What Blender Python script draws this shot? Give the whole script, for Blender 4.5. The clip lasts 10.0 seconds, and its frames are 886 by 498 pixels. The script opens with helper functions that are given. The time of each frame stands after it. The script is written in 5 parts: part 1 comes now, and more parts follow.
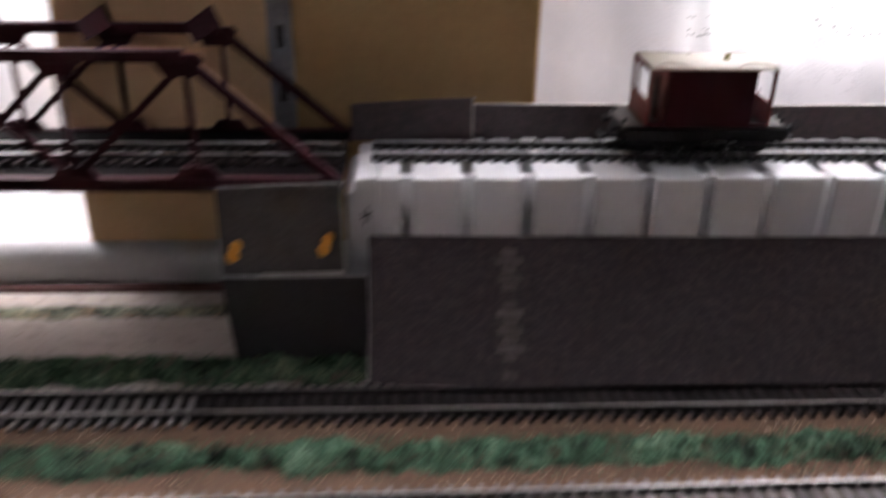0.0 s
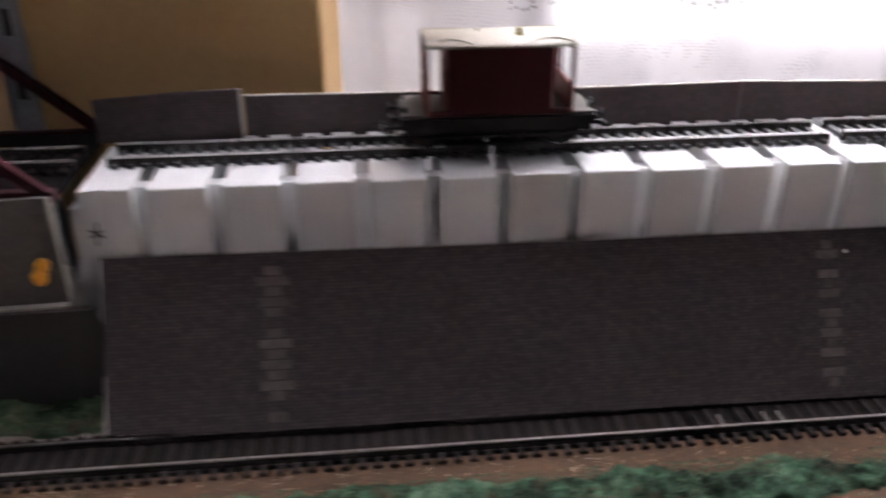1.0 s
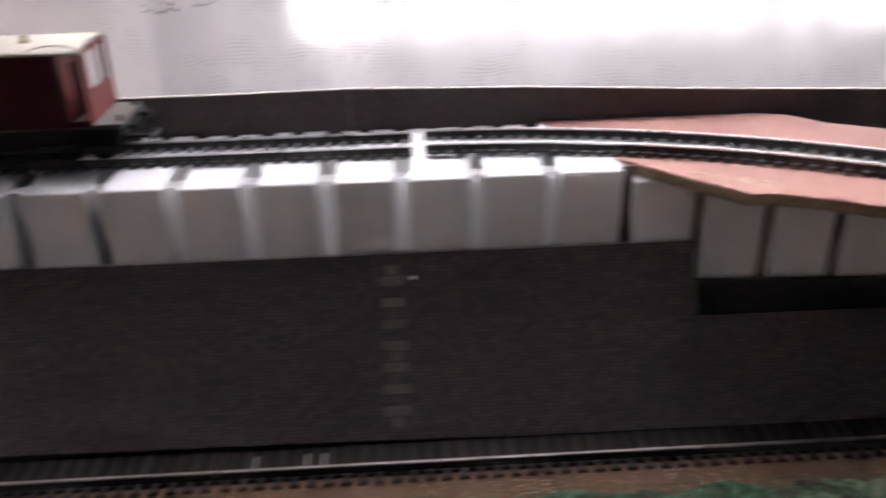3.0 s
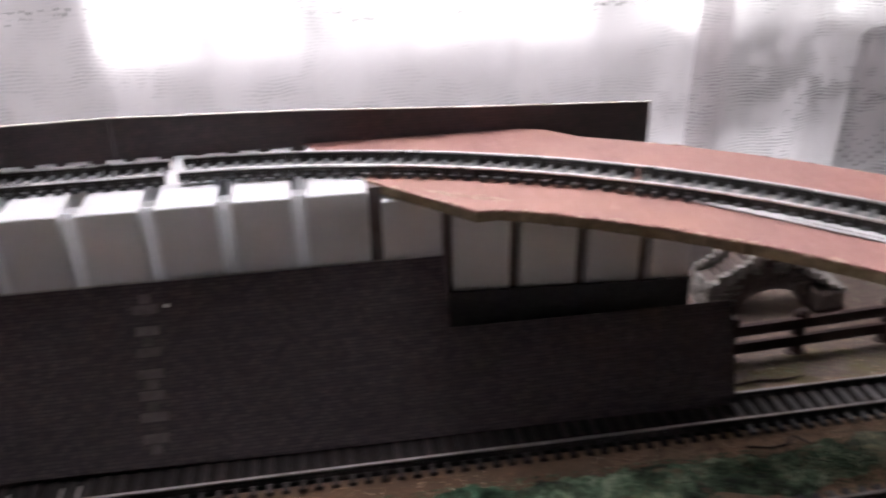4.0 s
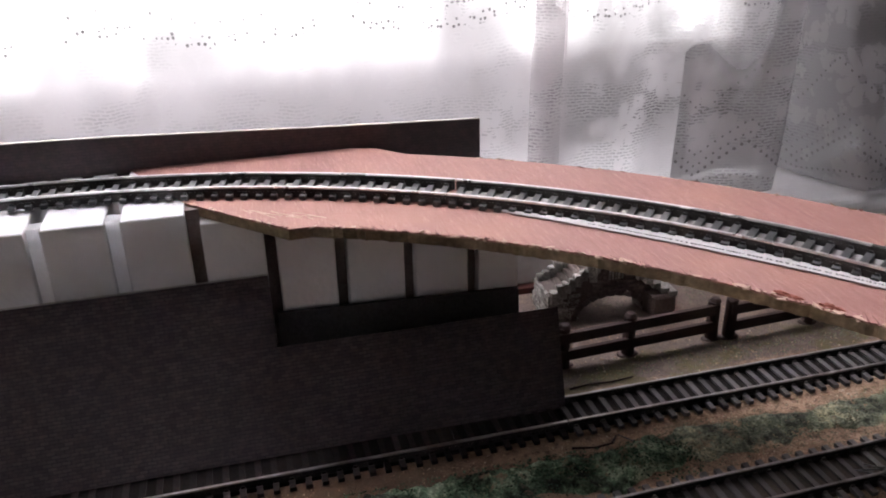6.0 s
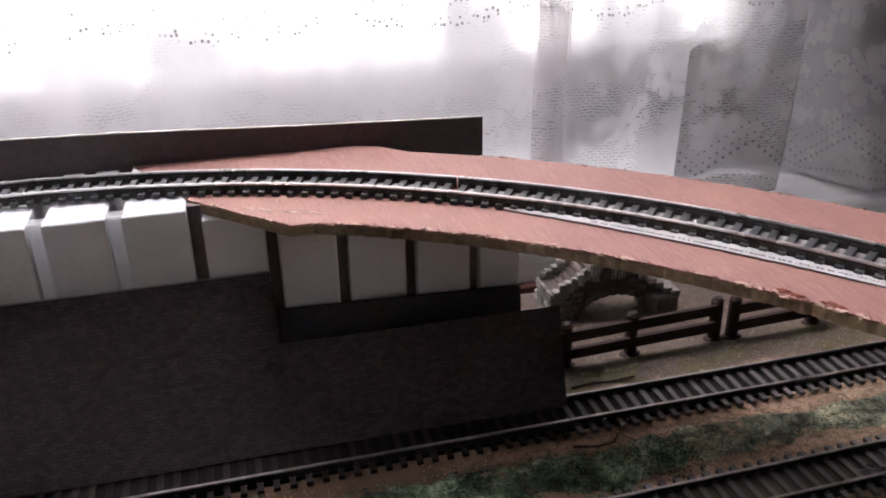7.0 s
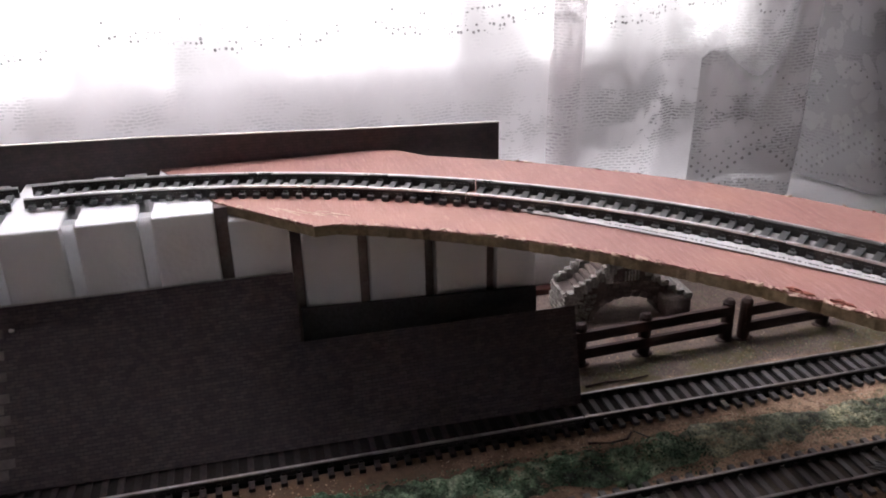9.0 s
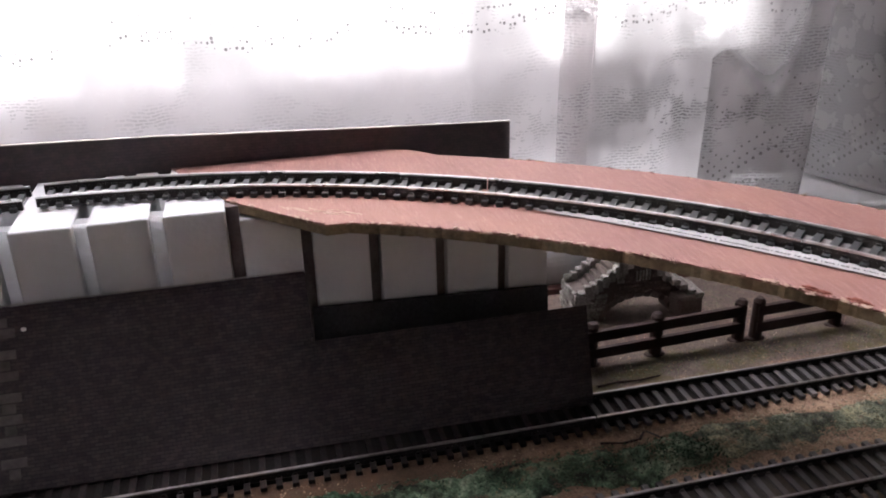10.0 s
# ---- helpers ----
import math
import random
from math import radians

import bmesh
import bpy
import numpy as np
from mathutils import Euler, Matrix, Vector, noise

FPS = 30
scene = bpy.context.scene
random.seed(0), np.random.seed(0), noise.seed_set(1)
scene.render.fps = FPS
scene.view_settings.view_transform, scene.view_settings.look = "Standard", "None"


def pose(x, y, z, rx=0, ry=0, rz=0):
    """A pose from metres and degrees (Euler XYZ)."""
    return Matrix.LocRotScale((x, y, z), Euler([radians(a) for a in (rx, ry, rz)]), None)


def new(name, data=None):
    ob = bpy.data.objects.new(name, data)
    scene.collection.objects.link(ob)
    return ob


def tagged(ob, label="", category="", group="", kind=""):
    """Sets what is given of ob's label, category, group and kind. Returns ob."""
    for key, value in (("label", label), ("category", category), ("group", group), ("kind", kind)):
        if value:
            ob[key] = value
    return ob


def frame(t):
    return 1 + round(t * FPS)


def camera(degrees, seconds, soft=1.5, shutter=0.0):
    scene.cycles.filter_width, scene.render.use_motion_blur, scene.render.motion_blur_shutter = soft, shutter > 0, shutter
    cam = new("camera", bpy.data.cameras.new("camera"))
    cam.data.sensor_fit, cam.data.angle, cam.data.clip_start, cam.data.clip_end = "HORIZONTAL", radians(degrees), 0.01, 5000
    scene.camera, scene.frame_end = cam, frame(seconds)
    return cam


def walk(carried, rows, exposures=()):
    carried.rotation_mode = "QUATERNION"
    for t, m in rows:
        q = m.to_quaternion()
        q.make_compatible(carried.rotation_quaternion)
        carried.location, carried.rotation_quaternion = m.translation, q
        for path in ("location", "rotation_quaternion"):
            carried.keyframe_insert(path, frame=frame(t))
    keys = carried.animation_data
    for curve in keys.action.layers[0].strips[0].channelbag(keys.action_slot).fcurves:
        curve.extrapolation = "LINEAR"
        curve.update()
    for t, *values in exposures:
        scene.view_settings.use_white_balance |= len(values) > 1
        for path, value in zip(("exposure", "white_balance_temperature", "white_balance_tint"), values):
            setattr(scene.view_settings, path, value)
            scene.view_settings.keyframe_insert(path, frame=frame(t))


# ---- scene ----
cam = camera(56.2, 10.0, soft=1.9, shutter=1.0)
PATH = [
    (0.0, 0.01642, 0.14661, 0.24757, 64.048, -0.925, -2.731),
    (0.2, 0.03230, 0.16640, 0.25100, 64.270, -0.724, -3.757),
    (0.5, 0.04948, 0.18655, 0.24912, 63.487, -0.305, -6.502),
    (1.0, 0.11032, 0.20305, 0.23115, 63.196, -0.004, -5.879),
    (1.5, 0.16426, 0.21025, 0.22714, 63.195, 0.916, -1.314),
    (2.0, 0.21738, 0.21570, 0.22269, 62.989, 0.966, -0.266),
    (2.5, 0.26911, 0.21944, 0.22365, 62.962, 0.670, -1.443),
    (3.0, 0.32415, 0.21946, 0.22588, 62.931, 1.224, -3.102),
    (4.5, 0.41621, 0.19804, 0.23669, 63.477, 0.951, -12.329),
    (5.2, 0.43596, 0.19139, 0.23179, 64.562, 1.092, -14.978),
    (6.5, 0.43211, 0.19371, 0.23045, 65.017, 0.929, -14.992),
    (7.0, 0.43425, 0.19256, 0.22895, 65.083, 0.861, -14.690),
    (7.5, 0.43415, 0.19260, 0.22656, 65.163, 0.908, -14.550),
    (8.0, 0.43029, 0.18950, 0.22937, 65.223, 0.911, -14.324),
    (8.5, 0.42894, 0.18551, 0.23146, 65.369, 0.995, -14.177),
    (9.0, 0.42858, 0.18327, 0.23098, 65.562, 1.048, -13.942),
    (9.5, 0.42653, 0.18246, 0.23220, 65.715, 1.093, -13.702),
    (10.0, 0.42608, 0.18434, 0.22929, 65.717, 1.175, -13.565),
]
walk(cam, [(t, pose(x, y, z, rx, ry, rz)) for t, x, y, z, rx, ry, rz in PATH],
     exposures=[(0.0, 0.46), (0.6, 0.60), (1.2, 0.67), (2.0, 0.75), (2.5, 0.53), (3.0, 0.44), (4.5, 0.24), (10.0, 0.22)])

# ---- light: one bright window behind the layout, an otherwise dim room ----
world = bpy.data.worlds.new("world")
scene.world = world
world.use_nodes = True
wn = world.node_tree
sky = wn.nodes.new("ShaderNodeTexSky")
sky.sky_type, sky.sun_disc = "NISHITA", False
sky.sun_elevation, sky.sun_rotation = radians(35), radians(20)
wn.nodes["Background"].inputs["Strength"].default_value = 0.08
wn.links.new(sky.outputs["Color"], wn.nodes["Background"].inputs["Color"])

WIN_X0, WIN_X1, WIN_Z0, WIN_Z1 = -0.75, 0.89, 0.066, 1.30
window_light = bpy.data.lights.new("window_daylight", "AREA")
SKY_Z0, SKY_X1 = 0.40, 0.57
window_light.shape, window_light.size, window_light.size_y = "RECTANGLE", SKY_X1 - WIN_X0, WIN_Z1 - SKY_Z0
window_light.energy = 114.0
window_light.color = (0.94, 0.925, 1.0)
lamp = new("window_daylight", window_light)
lamp.matrix_world = pose((WIN_X0 + SKY_X1) / 2, 0.845, (SKY_Z0 + WIN_Z1) / 2, -90, 0, 0)


# ---- materials ----
def nodes_of(name):
    m = bpy.data.materials.new(name)
    m.use_nodes = True
    nt = m.node_tree
    return m, nt, nt.nodes["Principled BSDF"]


def noise_node(nt, vec, scale, detail=4.0, rough=0.6):
    n = nt.nodes.new("ShaderNodeTexNoise")
    n.inputs["Scale"].default_value, n.inputs["Detail"].default_value, n.inputs["Roughness"].default_value = scale, detail, rough
    nt.links.new(vec, n.inputs["Vector"])
    return n


def ramp_node(nt, fac, stops):
    r = nt.nodes.new("ShaderNodeValToRGB")
    e = r.color_ramp.elements
    while len(e) < len(stops):
        e.new(0.5)
    for k, (p, c) in enumerate(stops):
        e[k].position, e[k].color = p, (*c, 1)
    nt.links.new(fac, r.inputs["Fac"])
    return r


def mix_node(nt, fac, a, b, mode="MIX"):
    m = nt.nodes.new("ShaderNodeMix")
    m.data_type, m.blend_type = "RGBA", mode
    for sock, val in ((m.inputs["Factor"], fac), (m.inputs["A"], a), (m.inputs["B"], b)):
        if isinstance(val, (int, float)):
            sock.default_value = val
        elif isinstance(val, tuple):
            sock.default_value = (*val, 1)
        else:
            nt.links.new(val, sock)
    return m.outputs["Result"]


def math_node(nt, op, a, b=0.0, c=0.0):
    m = nt.nodes.new("ShaderNodeMath")
    m.operation = op
    for k, v in enumerate((a, b, c)):
        if isinstance(v, (int, float)):
            m.inputs[k].default_value = v
        else:
            nt.links.new(v, m.inputs[k])
    return m.outputs[0]


def bump_node(nt, height, strength, dist, bsdf):
    b = nt.nodes.new("ShaderNodeBump")
    b.inputs["Strength"].default_value, b.inputs["Distance"].default_value = strength, dist
    nt.links.new(height, b.inputs["Height"])
    nt.links.new(b.outputs["Normal"], bsdf.inputs["Normal"])


def coords(nt, space="Object"):
    return nt.nodes.new("ShaderNodeTexCoord").outputs[space]


def surface(name, dark, light, grain=900.0, stain=40.0, rough=0.6, metal=0.0, bump=0.25, depth=0.0004, stain_col=None, stain_amt=0.5, spread=0.25, vary=0.0, spec=0.5):
    """A painted, printed or raw surface: fine grain, larger stains, fine relief."""
    m, nt, b = nodes_of(name)
    vec = coords(nt)
    fine = noise_node(nt, vec, grain, 5)
    big = noise_node(nt, vec, stain, 5, 0.65)
    col = ramp_node(nt, fine.outputs["Fac"], [(0.5 - spread, dark), (0.5 + spread, light)]).outputs["Color"]
    if stain_col:
        mask = ramp_node(nt, big.outputs["Fac"], [(0.45, (0, 0, 0)), (0.7, (stain_amt,) * 3)])
        col = mix_node(nt, mask.outputs["Color"], col, stain_col)
    if vary:
        info = nt.nodes.new("ShaderNodeObjectInfo")
        v = math_node(nt, "MULTIPLY_ADD", info.outputs["Random"], 2 * vary, 1 - vary)
        col = mix_node(nt, 1.0, col, v, "MULTIPLY")
    nt.links.new(col, b.inputs["Base Color"])
    r = math_node(nt, "MULTIPLY_ADD", big.outputs["Fac"], 0.25, rough - 0.12)
    nt.links.new(r, b.inputs["Roughness"])
    b.inputs["Metallic"].default_value = metal
    b.inputs["Specular IOR Level"].default_value = spec
    bump_node(nt, fine.outputs["Fac"], bump, depth, b)
    return m


def foam_material():
    m, nt, b = nodes_of("white_foam")
    vec = coords(nt)
    v = nt.nodes.new("ShaderNodeTexVoronoi")
    v.inputs["Scale"].default_value = 420
    nt.links.new(vec, v.inputs["Vector"])
    big = noise_node(nt, vec, 30, 5)
    col = ramp_node(nt, big.outputs["Fac"], [(0.3, (0.69, 0.688, 0.695)), (0.7, (0.79, 0.787, 0.79))])
    nt.links.new(col.outputs["Color"], b.inputs["Base Color"])
    b.inputs["Roughness"].default_value = 0.75
    b.inputs["Subsurface Weight"].default_value, b.inputs["Subsurface Scale"].default_value = 0.06, 0.010
    b.inputs["Subsurface Radius"].default_value = (1.0, 0.97, 0.93)
    grain = noise_node(nt, vec, 900, 4, 0.7)
    bump_node(nt, math_node(nt, "MULTIPLY_ADD", grain.outputs["Fac"], 0.5, v.outputs["Distance"]), 0.28, 0.0006, b)
    return m


def thin_foam_material():
    """Thin webs of the same foam, through which daylight glows."""
    m = bpy.data.materials.new("thin_white_foam")
    m.use_nodes = True
    nt = m.node_tree
    nt.nodes.remove(nt.nodes["Principled BSDF"])
    d, t, mx = nt.nodes.new("ShaderNodeBsdfDiffuse"), nt.nodes.new("ShaderNodeBsdfTranslucent"), nt.nodes.new("ShaderNodeMixShader")
    grain = ramp_node(nt, noise_node(nt, coords(nt), 400, 4).outputs["Fac"], [(0.3, (0.90, 0.90, 0.90)), (0.7, (0.96, 0.96, 0.97))]).outputs["Color"]
    nt.links.new(grain, d.inputs["Color"])
    nt.links.new(grain, t.inputs["Color"])
    mx.inputs["Fac"].default_value = 0.82
    nt.links.new(d.outputs[0], mx.inputs[1])
    nt.links.new(t.outputs[0], mx.inputs[2])
    nt.links.new(mx.outputs[0], nt.nodes["Material Output"].inputs["Surface"])
    return m


def flock_material(name, stops):
    m, nt, b = nodes_of(name)
    geo = nt.nodes.new("ShaderNodeNewGeometry")
    patch = noise_node(nt, coords(nt), 60, 4)
    v = math_node(nt, "MULTIPLY_ADD", geo.outputs["Random Per Island"], 0.45, math_node(nt, "MULTIPLY_ADD", patch.outputs["Fac"], 1.1, -0.28))
    nt.links.new(ramp_node(nt, v, stops).outputs["Color"], b.inputs["Base Color"])
    b.inputs["Roughness"].default_value = 0.9
    b.inputs["Specular IOR Level"].default_value = 0.15
    return m


def garden_material():
    """Overexposed hazy garden far outside: white above, soft dim shapes of uneven height along the bottom."""
    m = bpy.data.materials.new("bright_garden_haze")
    m.use_nodes = True
    nt = m.node_tree
    nt.nodes.remove(nt.nodes["Principled BSDF"])
    vec = coords(nt)
    sep = nt.nodes.new("ShaderNodeSeparateXYZ")
    nt.links.new(vec, sep.inputs[0])
    along = nt.nodes.new("ShaderNodeCombineXYZ")
    nt.links.new(sep.outputs["X"], along.inputs[0])
    tops = noise_node(nt, along.outputs[0], 9, 3, 0.6)
    h = math_node(nt, "MULTIPLY_ADD", tops.outputs["Fac"], -0.46, math_node(nt, "ADD", sep.outputs["Z"], 0.145))
    col = ramp_node(nt, math_node(nt, "MULTIPLY", h, 5.0), [(0.0, (0.29, 0.28, 0.29)), (0.22, (1.0, 0.975, 1.0))]).outputs["Color"]
    e = nt.nodes.new("ShaderNodeEmission")
    nt.links.new(col, e.inputs["Color"])
    e.inputs["Strength"].default_value = 2.8
    nt.links.new(e.outputs[0], nt.nodes["Material Output"].inputs["Surface"])
    return m


def brick_material(name, a, c, mortar, scale=1.0, stain=(0.03, 0.028, 0.028), upright=False):
    """Printed and embossed brick paper on card; x along the card, y (or z, if it stands upright) up it."""
    m, nt, b = nodes_of(name)
    vec = coords(nt)
    if upright:
        turn = nt.nodes.new("ShaderNodeMapping")
        turn.inputs["Rotation"].default_value = (radians(-90), 0, 0)
        nt.links.new(vec, turn.inputs["Vector"])
        vec = turn.outputs["Vector"]
    warp = noise_node(nt, vec, 220, 2)
    wv = nt.nodes.new("ShaderNodeVectorMath")
    wv.operation = "MULTIPLY_ADD"
    nt.links.new(warp.outputs["Color"], wv.inputs[0])
    wv.inputs[1].default_value = (0.0005, 0.0005, 0)
    nt.links.new(vec, wv.inputs[2])
    br = nt.nodes.new("ShaderNodeTexBrick")
    for k, v in (("Scale", 1.0), ("Mortar Size", 0.00016 * scale), ("Mortar Smooth", 0.3), ("Bias", 0.0), ("Brick Width", 0.0036 * scale), ("Row Height", 0.0015 * scale)):
        br.inputs[k].default_value = v
    br.inputs["Color1"].default_value, br.inputs["Color2"].default_value, br.inputs["Mortar"].default_value = (*a, 1), (*c, 1), (*mortar, 1)
    nt.links.new(wv.outputs["Vector"], br.inputs["Vector"])
    big = noise_node(nt, vec, 28, 6, 0.7)
    mid = noise_node(nt, vec, 260, 4)
    col = mix_node(nt, ramp_node(nt, big.outputs["Fac"], [(0.4, (0, 0, 0)), (0.75, (0.55,) * 3)]).outputs["Color"], br.outputs["Color"], stain)
    col = mix_node(nt, ramp_node(nt, mid.outputs["Fac"], [(0.45, (0, 0, 0)), (0.8, (0.5,) * 3)]).outputs["Color"], col, (a[0] * 1.55, a[1] * 1.3, a[2] * 1.2))
    nt.links.new(col, b.inputs["Base Color"])
    b.inputs["Roughness"].default_value = 0.82
    b.inputs["Specular IOR Level"].default_value = 0.25
    h = math_node(nt, "SUBTRACT", 1.0, br.outputs["Fac"])
    bump_node(nt, math_node(nt, "MULTIPLY_ADD", mid.outputs["Fac"], 0.4, h), 0.5, 0.0003, b)
    return m


def ply_material():
    """Raw pink-orange plywood face with streaks of grain and saw marks."""
    m, nt, b = nodes_of("pink_plywood")
    vec = coords(nt)
    mp = nt.nodes.new("ShaderNodeMapping")
    mp.inputs["Rotation"].default_value = (0, 0, radians(34))
    mp.inputs["Scale"].default_value = (1.0, 0.09, 1.0)
    nt.links.new(vec, mp.inputs["Vector"])
    streak = noise_node(nt, mp.outputs["Vector"], 420, 6, 0.7)
    fine = noise_node(nt, mp.outputs["Vector"], 1300, 5, 0.8)
    big = noise_node(nt, vec, 26, 5, 0.7)
    col = ramp_node(nt, streak.outputs["Fac"], [(0.30, (0.205, 0.087, 0.070)), (0.70, (0.300, 0.140, 0.115))]).outputs["Color"]
    col = mix_node(nt, ramp_node(nt, big.outputs["Fac"], [(0.40, (0, 0, 0)), (0.66, (0.75,) * 3)]).outputs["Color"], col, (0.270, 0.132, 0.104))
    col = mix_node(nt, ramp_node(nt, fine.outputs["Fac"], [(0.54, (0, 0, 0)), (0.68, (0.65,) * 3)]).outputs["Color"], col, (0.49, 0.30, 0.24))
    blush = noise_node(nt, vec, 11, 4, 0.6)
    col = mix_node(nt, ramp_node(nt, blush.outputs["Fac"], [(0.48, (0, 0, 0)), (0.68, (0.35,) * 3)]).outputs["Color"], col, (0.38, 0.185, 0.110))
    nt.links.new(col, b.inputs["Base Color"])
    b.inputs["Roughness"].default_value = 0.62
    bump_node(nt, math_node(nt, "ADD", streak.outputs["Fac"], fine.outputs["Fac"]), 0.6, 0.0006, b)
    return m


def ground_material():
    """Painted baseboard: brown scatter by the rails, grey road, thin green wash."""
    m, nt, b = nodes_of("painted_baseboard")
    vec = coords(nt)
    sep = nt.nodes.new("ShaderNodeSeparateXYZ")
    nt.links.new(vec, sep.inputs[0])
    wob = noise_node(nt, vec, 45, 5, 0.6)
    yy = math_node(nt, "MULTIPLY_ADD", wob.outputs["Fac"], 0.016, math_node(nt, "SUBTRACT", sep.outputs["Y"], 0.008))
    fine = noise_node(nt, vec, 1300, 5, 0.7)
    mid = noise_node(nt, vec, 110, 5, 0.65)
    # brown is darkened to hold the shade in front of the wall
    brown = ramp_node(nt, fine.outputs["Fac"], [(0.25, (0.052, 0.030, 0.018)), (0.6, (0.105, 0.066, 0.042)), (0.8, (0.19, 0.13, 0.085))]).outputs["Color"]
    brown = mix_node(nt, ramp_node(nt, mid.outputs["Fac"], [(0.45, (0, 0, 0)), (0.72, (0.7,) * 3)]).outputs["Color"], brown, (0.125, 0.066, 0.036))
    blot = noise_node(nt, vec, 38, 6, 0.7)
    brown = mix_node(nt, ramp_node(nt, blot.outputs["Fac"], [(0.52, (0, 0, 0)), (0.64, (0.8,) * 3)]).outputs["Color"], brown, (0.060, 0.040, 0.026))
    # sand, also brightened for the stronger daylight to the right
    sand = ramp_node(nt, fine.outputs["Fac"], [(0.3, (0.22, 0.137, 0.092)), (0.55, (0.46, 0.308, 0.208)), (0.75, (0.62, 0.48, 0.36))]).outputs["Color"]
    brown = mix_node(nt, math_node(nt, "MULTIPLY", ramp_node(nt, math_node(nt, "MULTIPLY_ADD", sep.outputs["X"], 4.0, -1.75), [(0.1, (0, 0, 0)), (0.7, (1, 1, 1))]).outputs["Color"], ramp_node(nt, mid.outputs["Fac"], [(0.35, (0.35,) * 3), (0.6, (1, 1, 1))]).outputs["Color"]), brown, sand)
    clod = noise_node(nt, vec, 260, 5, 0.75)
    brown = mix_node(nt, ramp_node(nt, clod.outputs["Fac"], [(0.53, (0, 0, 0)), (0.62, (0.75,) * 3)]).outputs["Color"], brown, (0.085, 0.052, 0.036))
    grey = ramp_node(nt, fine.outputs["Fac"], [(0.25, (0.38, 0.315, 0.275)), (0.75, (0.62, 0.54, 0.48))]).outputs["Color"]
    grey = mix_node(nt, ramp_node(nt, mid.outputs["Fac"], [(0.5, (0, 0, 0)), (0.75, (0.75,) * 3)]).outputs["Color"], grey, (0.27, 0.215, 0.175))
    earth = ramp_node(nt, fine.outputs["Fac"], [(0.3, (0.070, 0.052, 0.044)), (0.7, (0.195, 0.150, 0.130))]).outputs["Color"]
    earth = mix_node(nt, ramp_node(nt, mid.outputs["Fac"], [(0.46, (0, 0, 0)), (0.7, (0.7,) * 3)]).outputs["Color"], earth, (0.20, 0.15, 0.115))
    grit = noise_node(nt, vec, 420, 4, 0.8)
    earth = mix_node(nt, ramp_node(nt, grit.outputs["Fac"], [(0.5, (0, 0, 0)), (0.66, (0.75,) * 3)]).outputs["Color"], earth, (0.075, 0.058, 0.048))
    grey = mix_node(nt, ramp_node(nt, math_node(nt, "MULTIPLY_ADD", sep.outputs["X"], 5.0, -2.4), [(0.3, (0, 0, 0)), (0.5, (1, 1, 1))]).outputs["Color"], grey, earth)
    green = ramp_node(nt, fine.outputs["Fac"], [(0.25, (0.07, 0.12, 0.06)), (0.75, (0.22, 0.29, 0.17))]).outputs["Color"]
    road = ramp_node(nt, math_node(nt, "MULTIPLY_ADD", yy, 10.0, -4.9), [(0.02, (0, 0, 0)), (0.08, (1, 1, 1))]).outputs["Color"]
    col = mix_node(nt, road, brown, grey)
    verge = math_node(nt, "SUBTRACT", 1.0, math_node(nt, "MINIMUM", math_node(nt, "ABSOLUTE", math_node(nt, "MULTIPLY", math_node(nt, "SUBTRACT", yy, 0.575), 110.0)), 1.0))
    verge = math_node(nt, "MULTIPLY", verge, math_node(nt, "MULTIPLY", math_node(nt, "LESS_THAN", sep.outputs["X"], 0.3), math_node(nt, "GREATER_THAN", mid.outputs["Fac"], 0.4)))
    col = mix_node(nt, math_node(nt, "MULTIPLY", verge, 0.8), col, green)
    moss = math_node(nt, "MULTIPLY", math_node(nt, "GREATER_THAN", sep.outputs["X"], 0.5), ramp_node(nt, wob.outputs["Fac"], [(0.455, (0, 0, 0)), (0.55, (0.9,) * 3)]).outputs["Color"])
    moss = math_node(nt, "MULTIPLY", moss, ramp_node(nt, math_node(nt, "MULTIPLY", math_node(nt, "ABSOLUTE", math_node(nt, "SUBTRACT", yy, 0.506)), 30.0), [(0.3, (1, 1, 1)), (0.75, (0, 0, 0))]).outputs["Color"])
    col = mix_node(nt, math_node(nt, "MULTIPLY", moss, ramp_node(nt, mid.outputs["Fac"], [(0.36, (0.1,) * 3), (0.54, (0.95,) * 3)]).outputs["Color"]), col, (0.115, 0.098, 0.045))
    nt.links.new(col, b.inputs["Base Color"])
    b.inputs["Roughness"].default_value = 0.9
    b.inputs["Specular IOR Level"].default_value = 0.2
    bump_node(nt, math_node(nt, "MULTIPLY_ADD", mid.outputs["Fac"], 2.0, fine.outputs["Fac"]), 0.7, 0.0007, b)
    return m


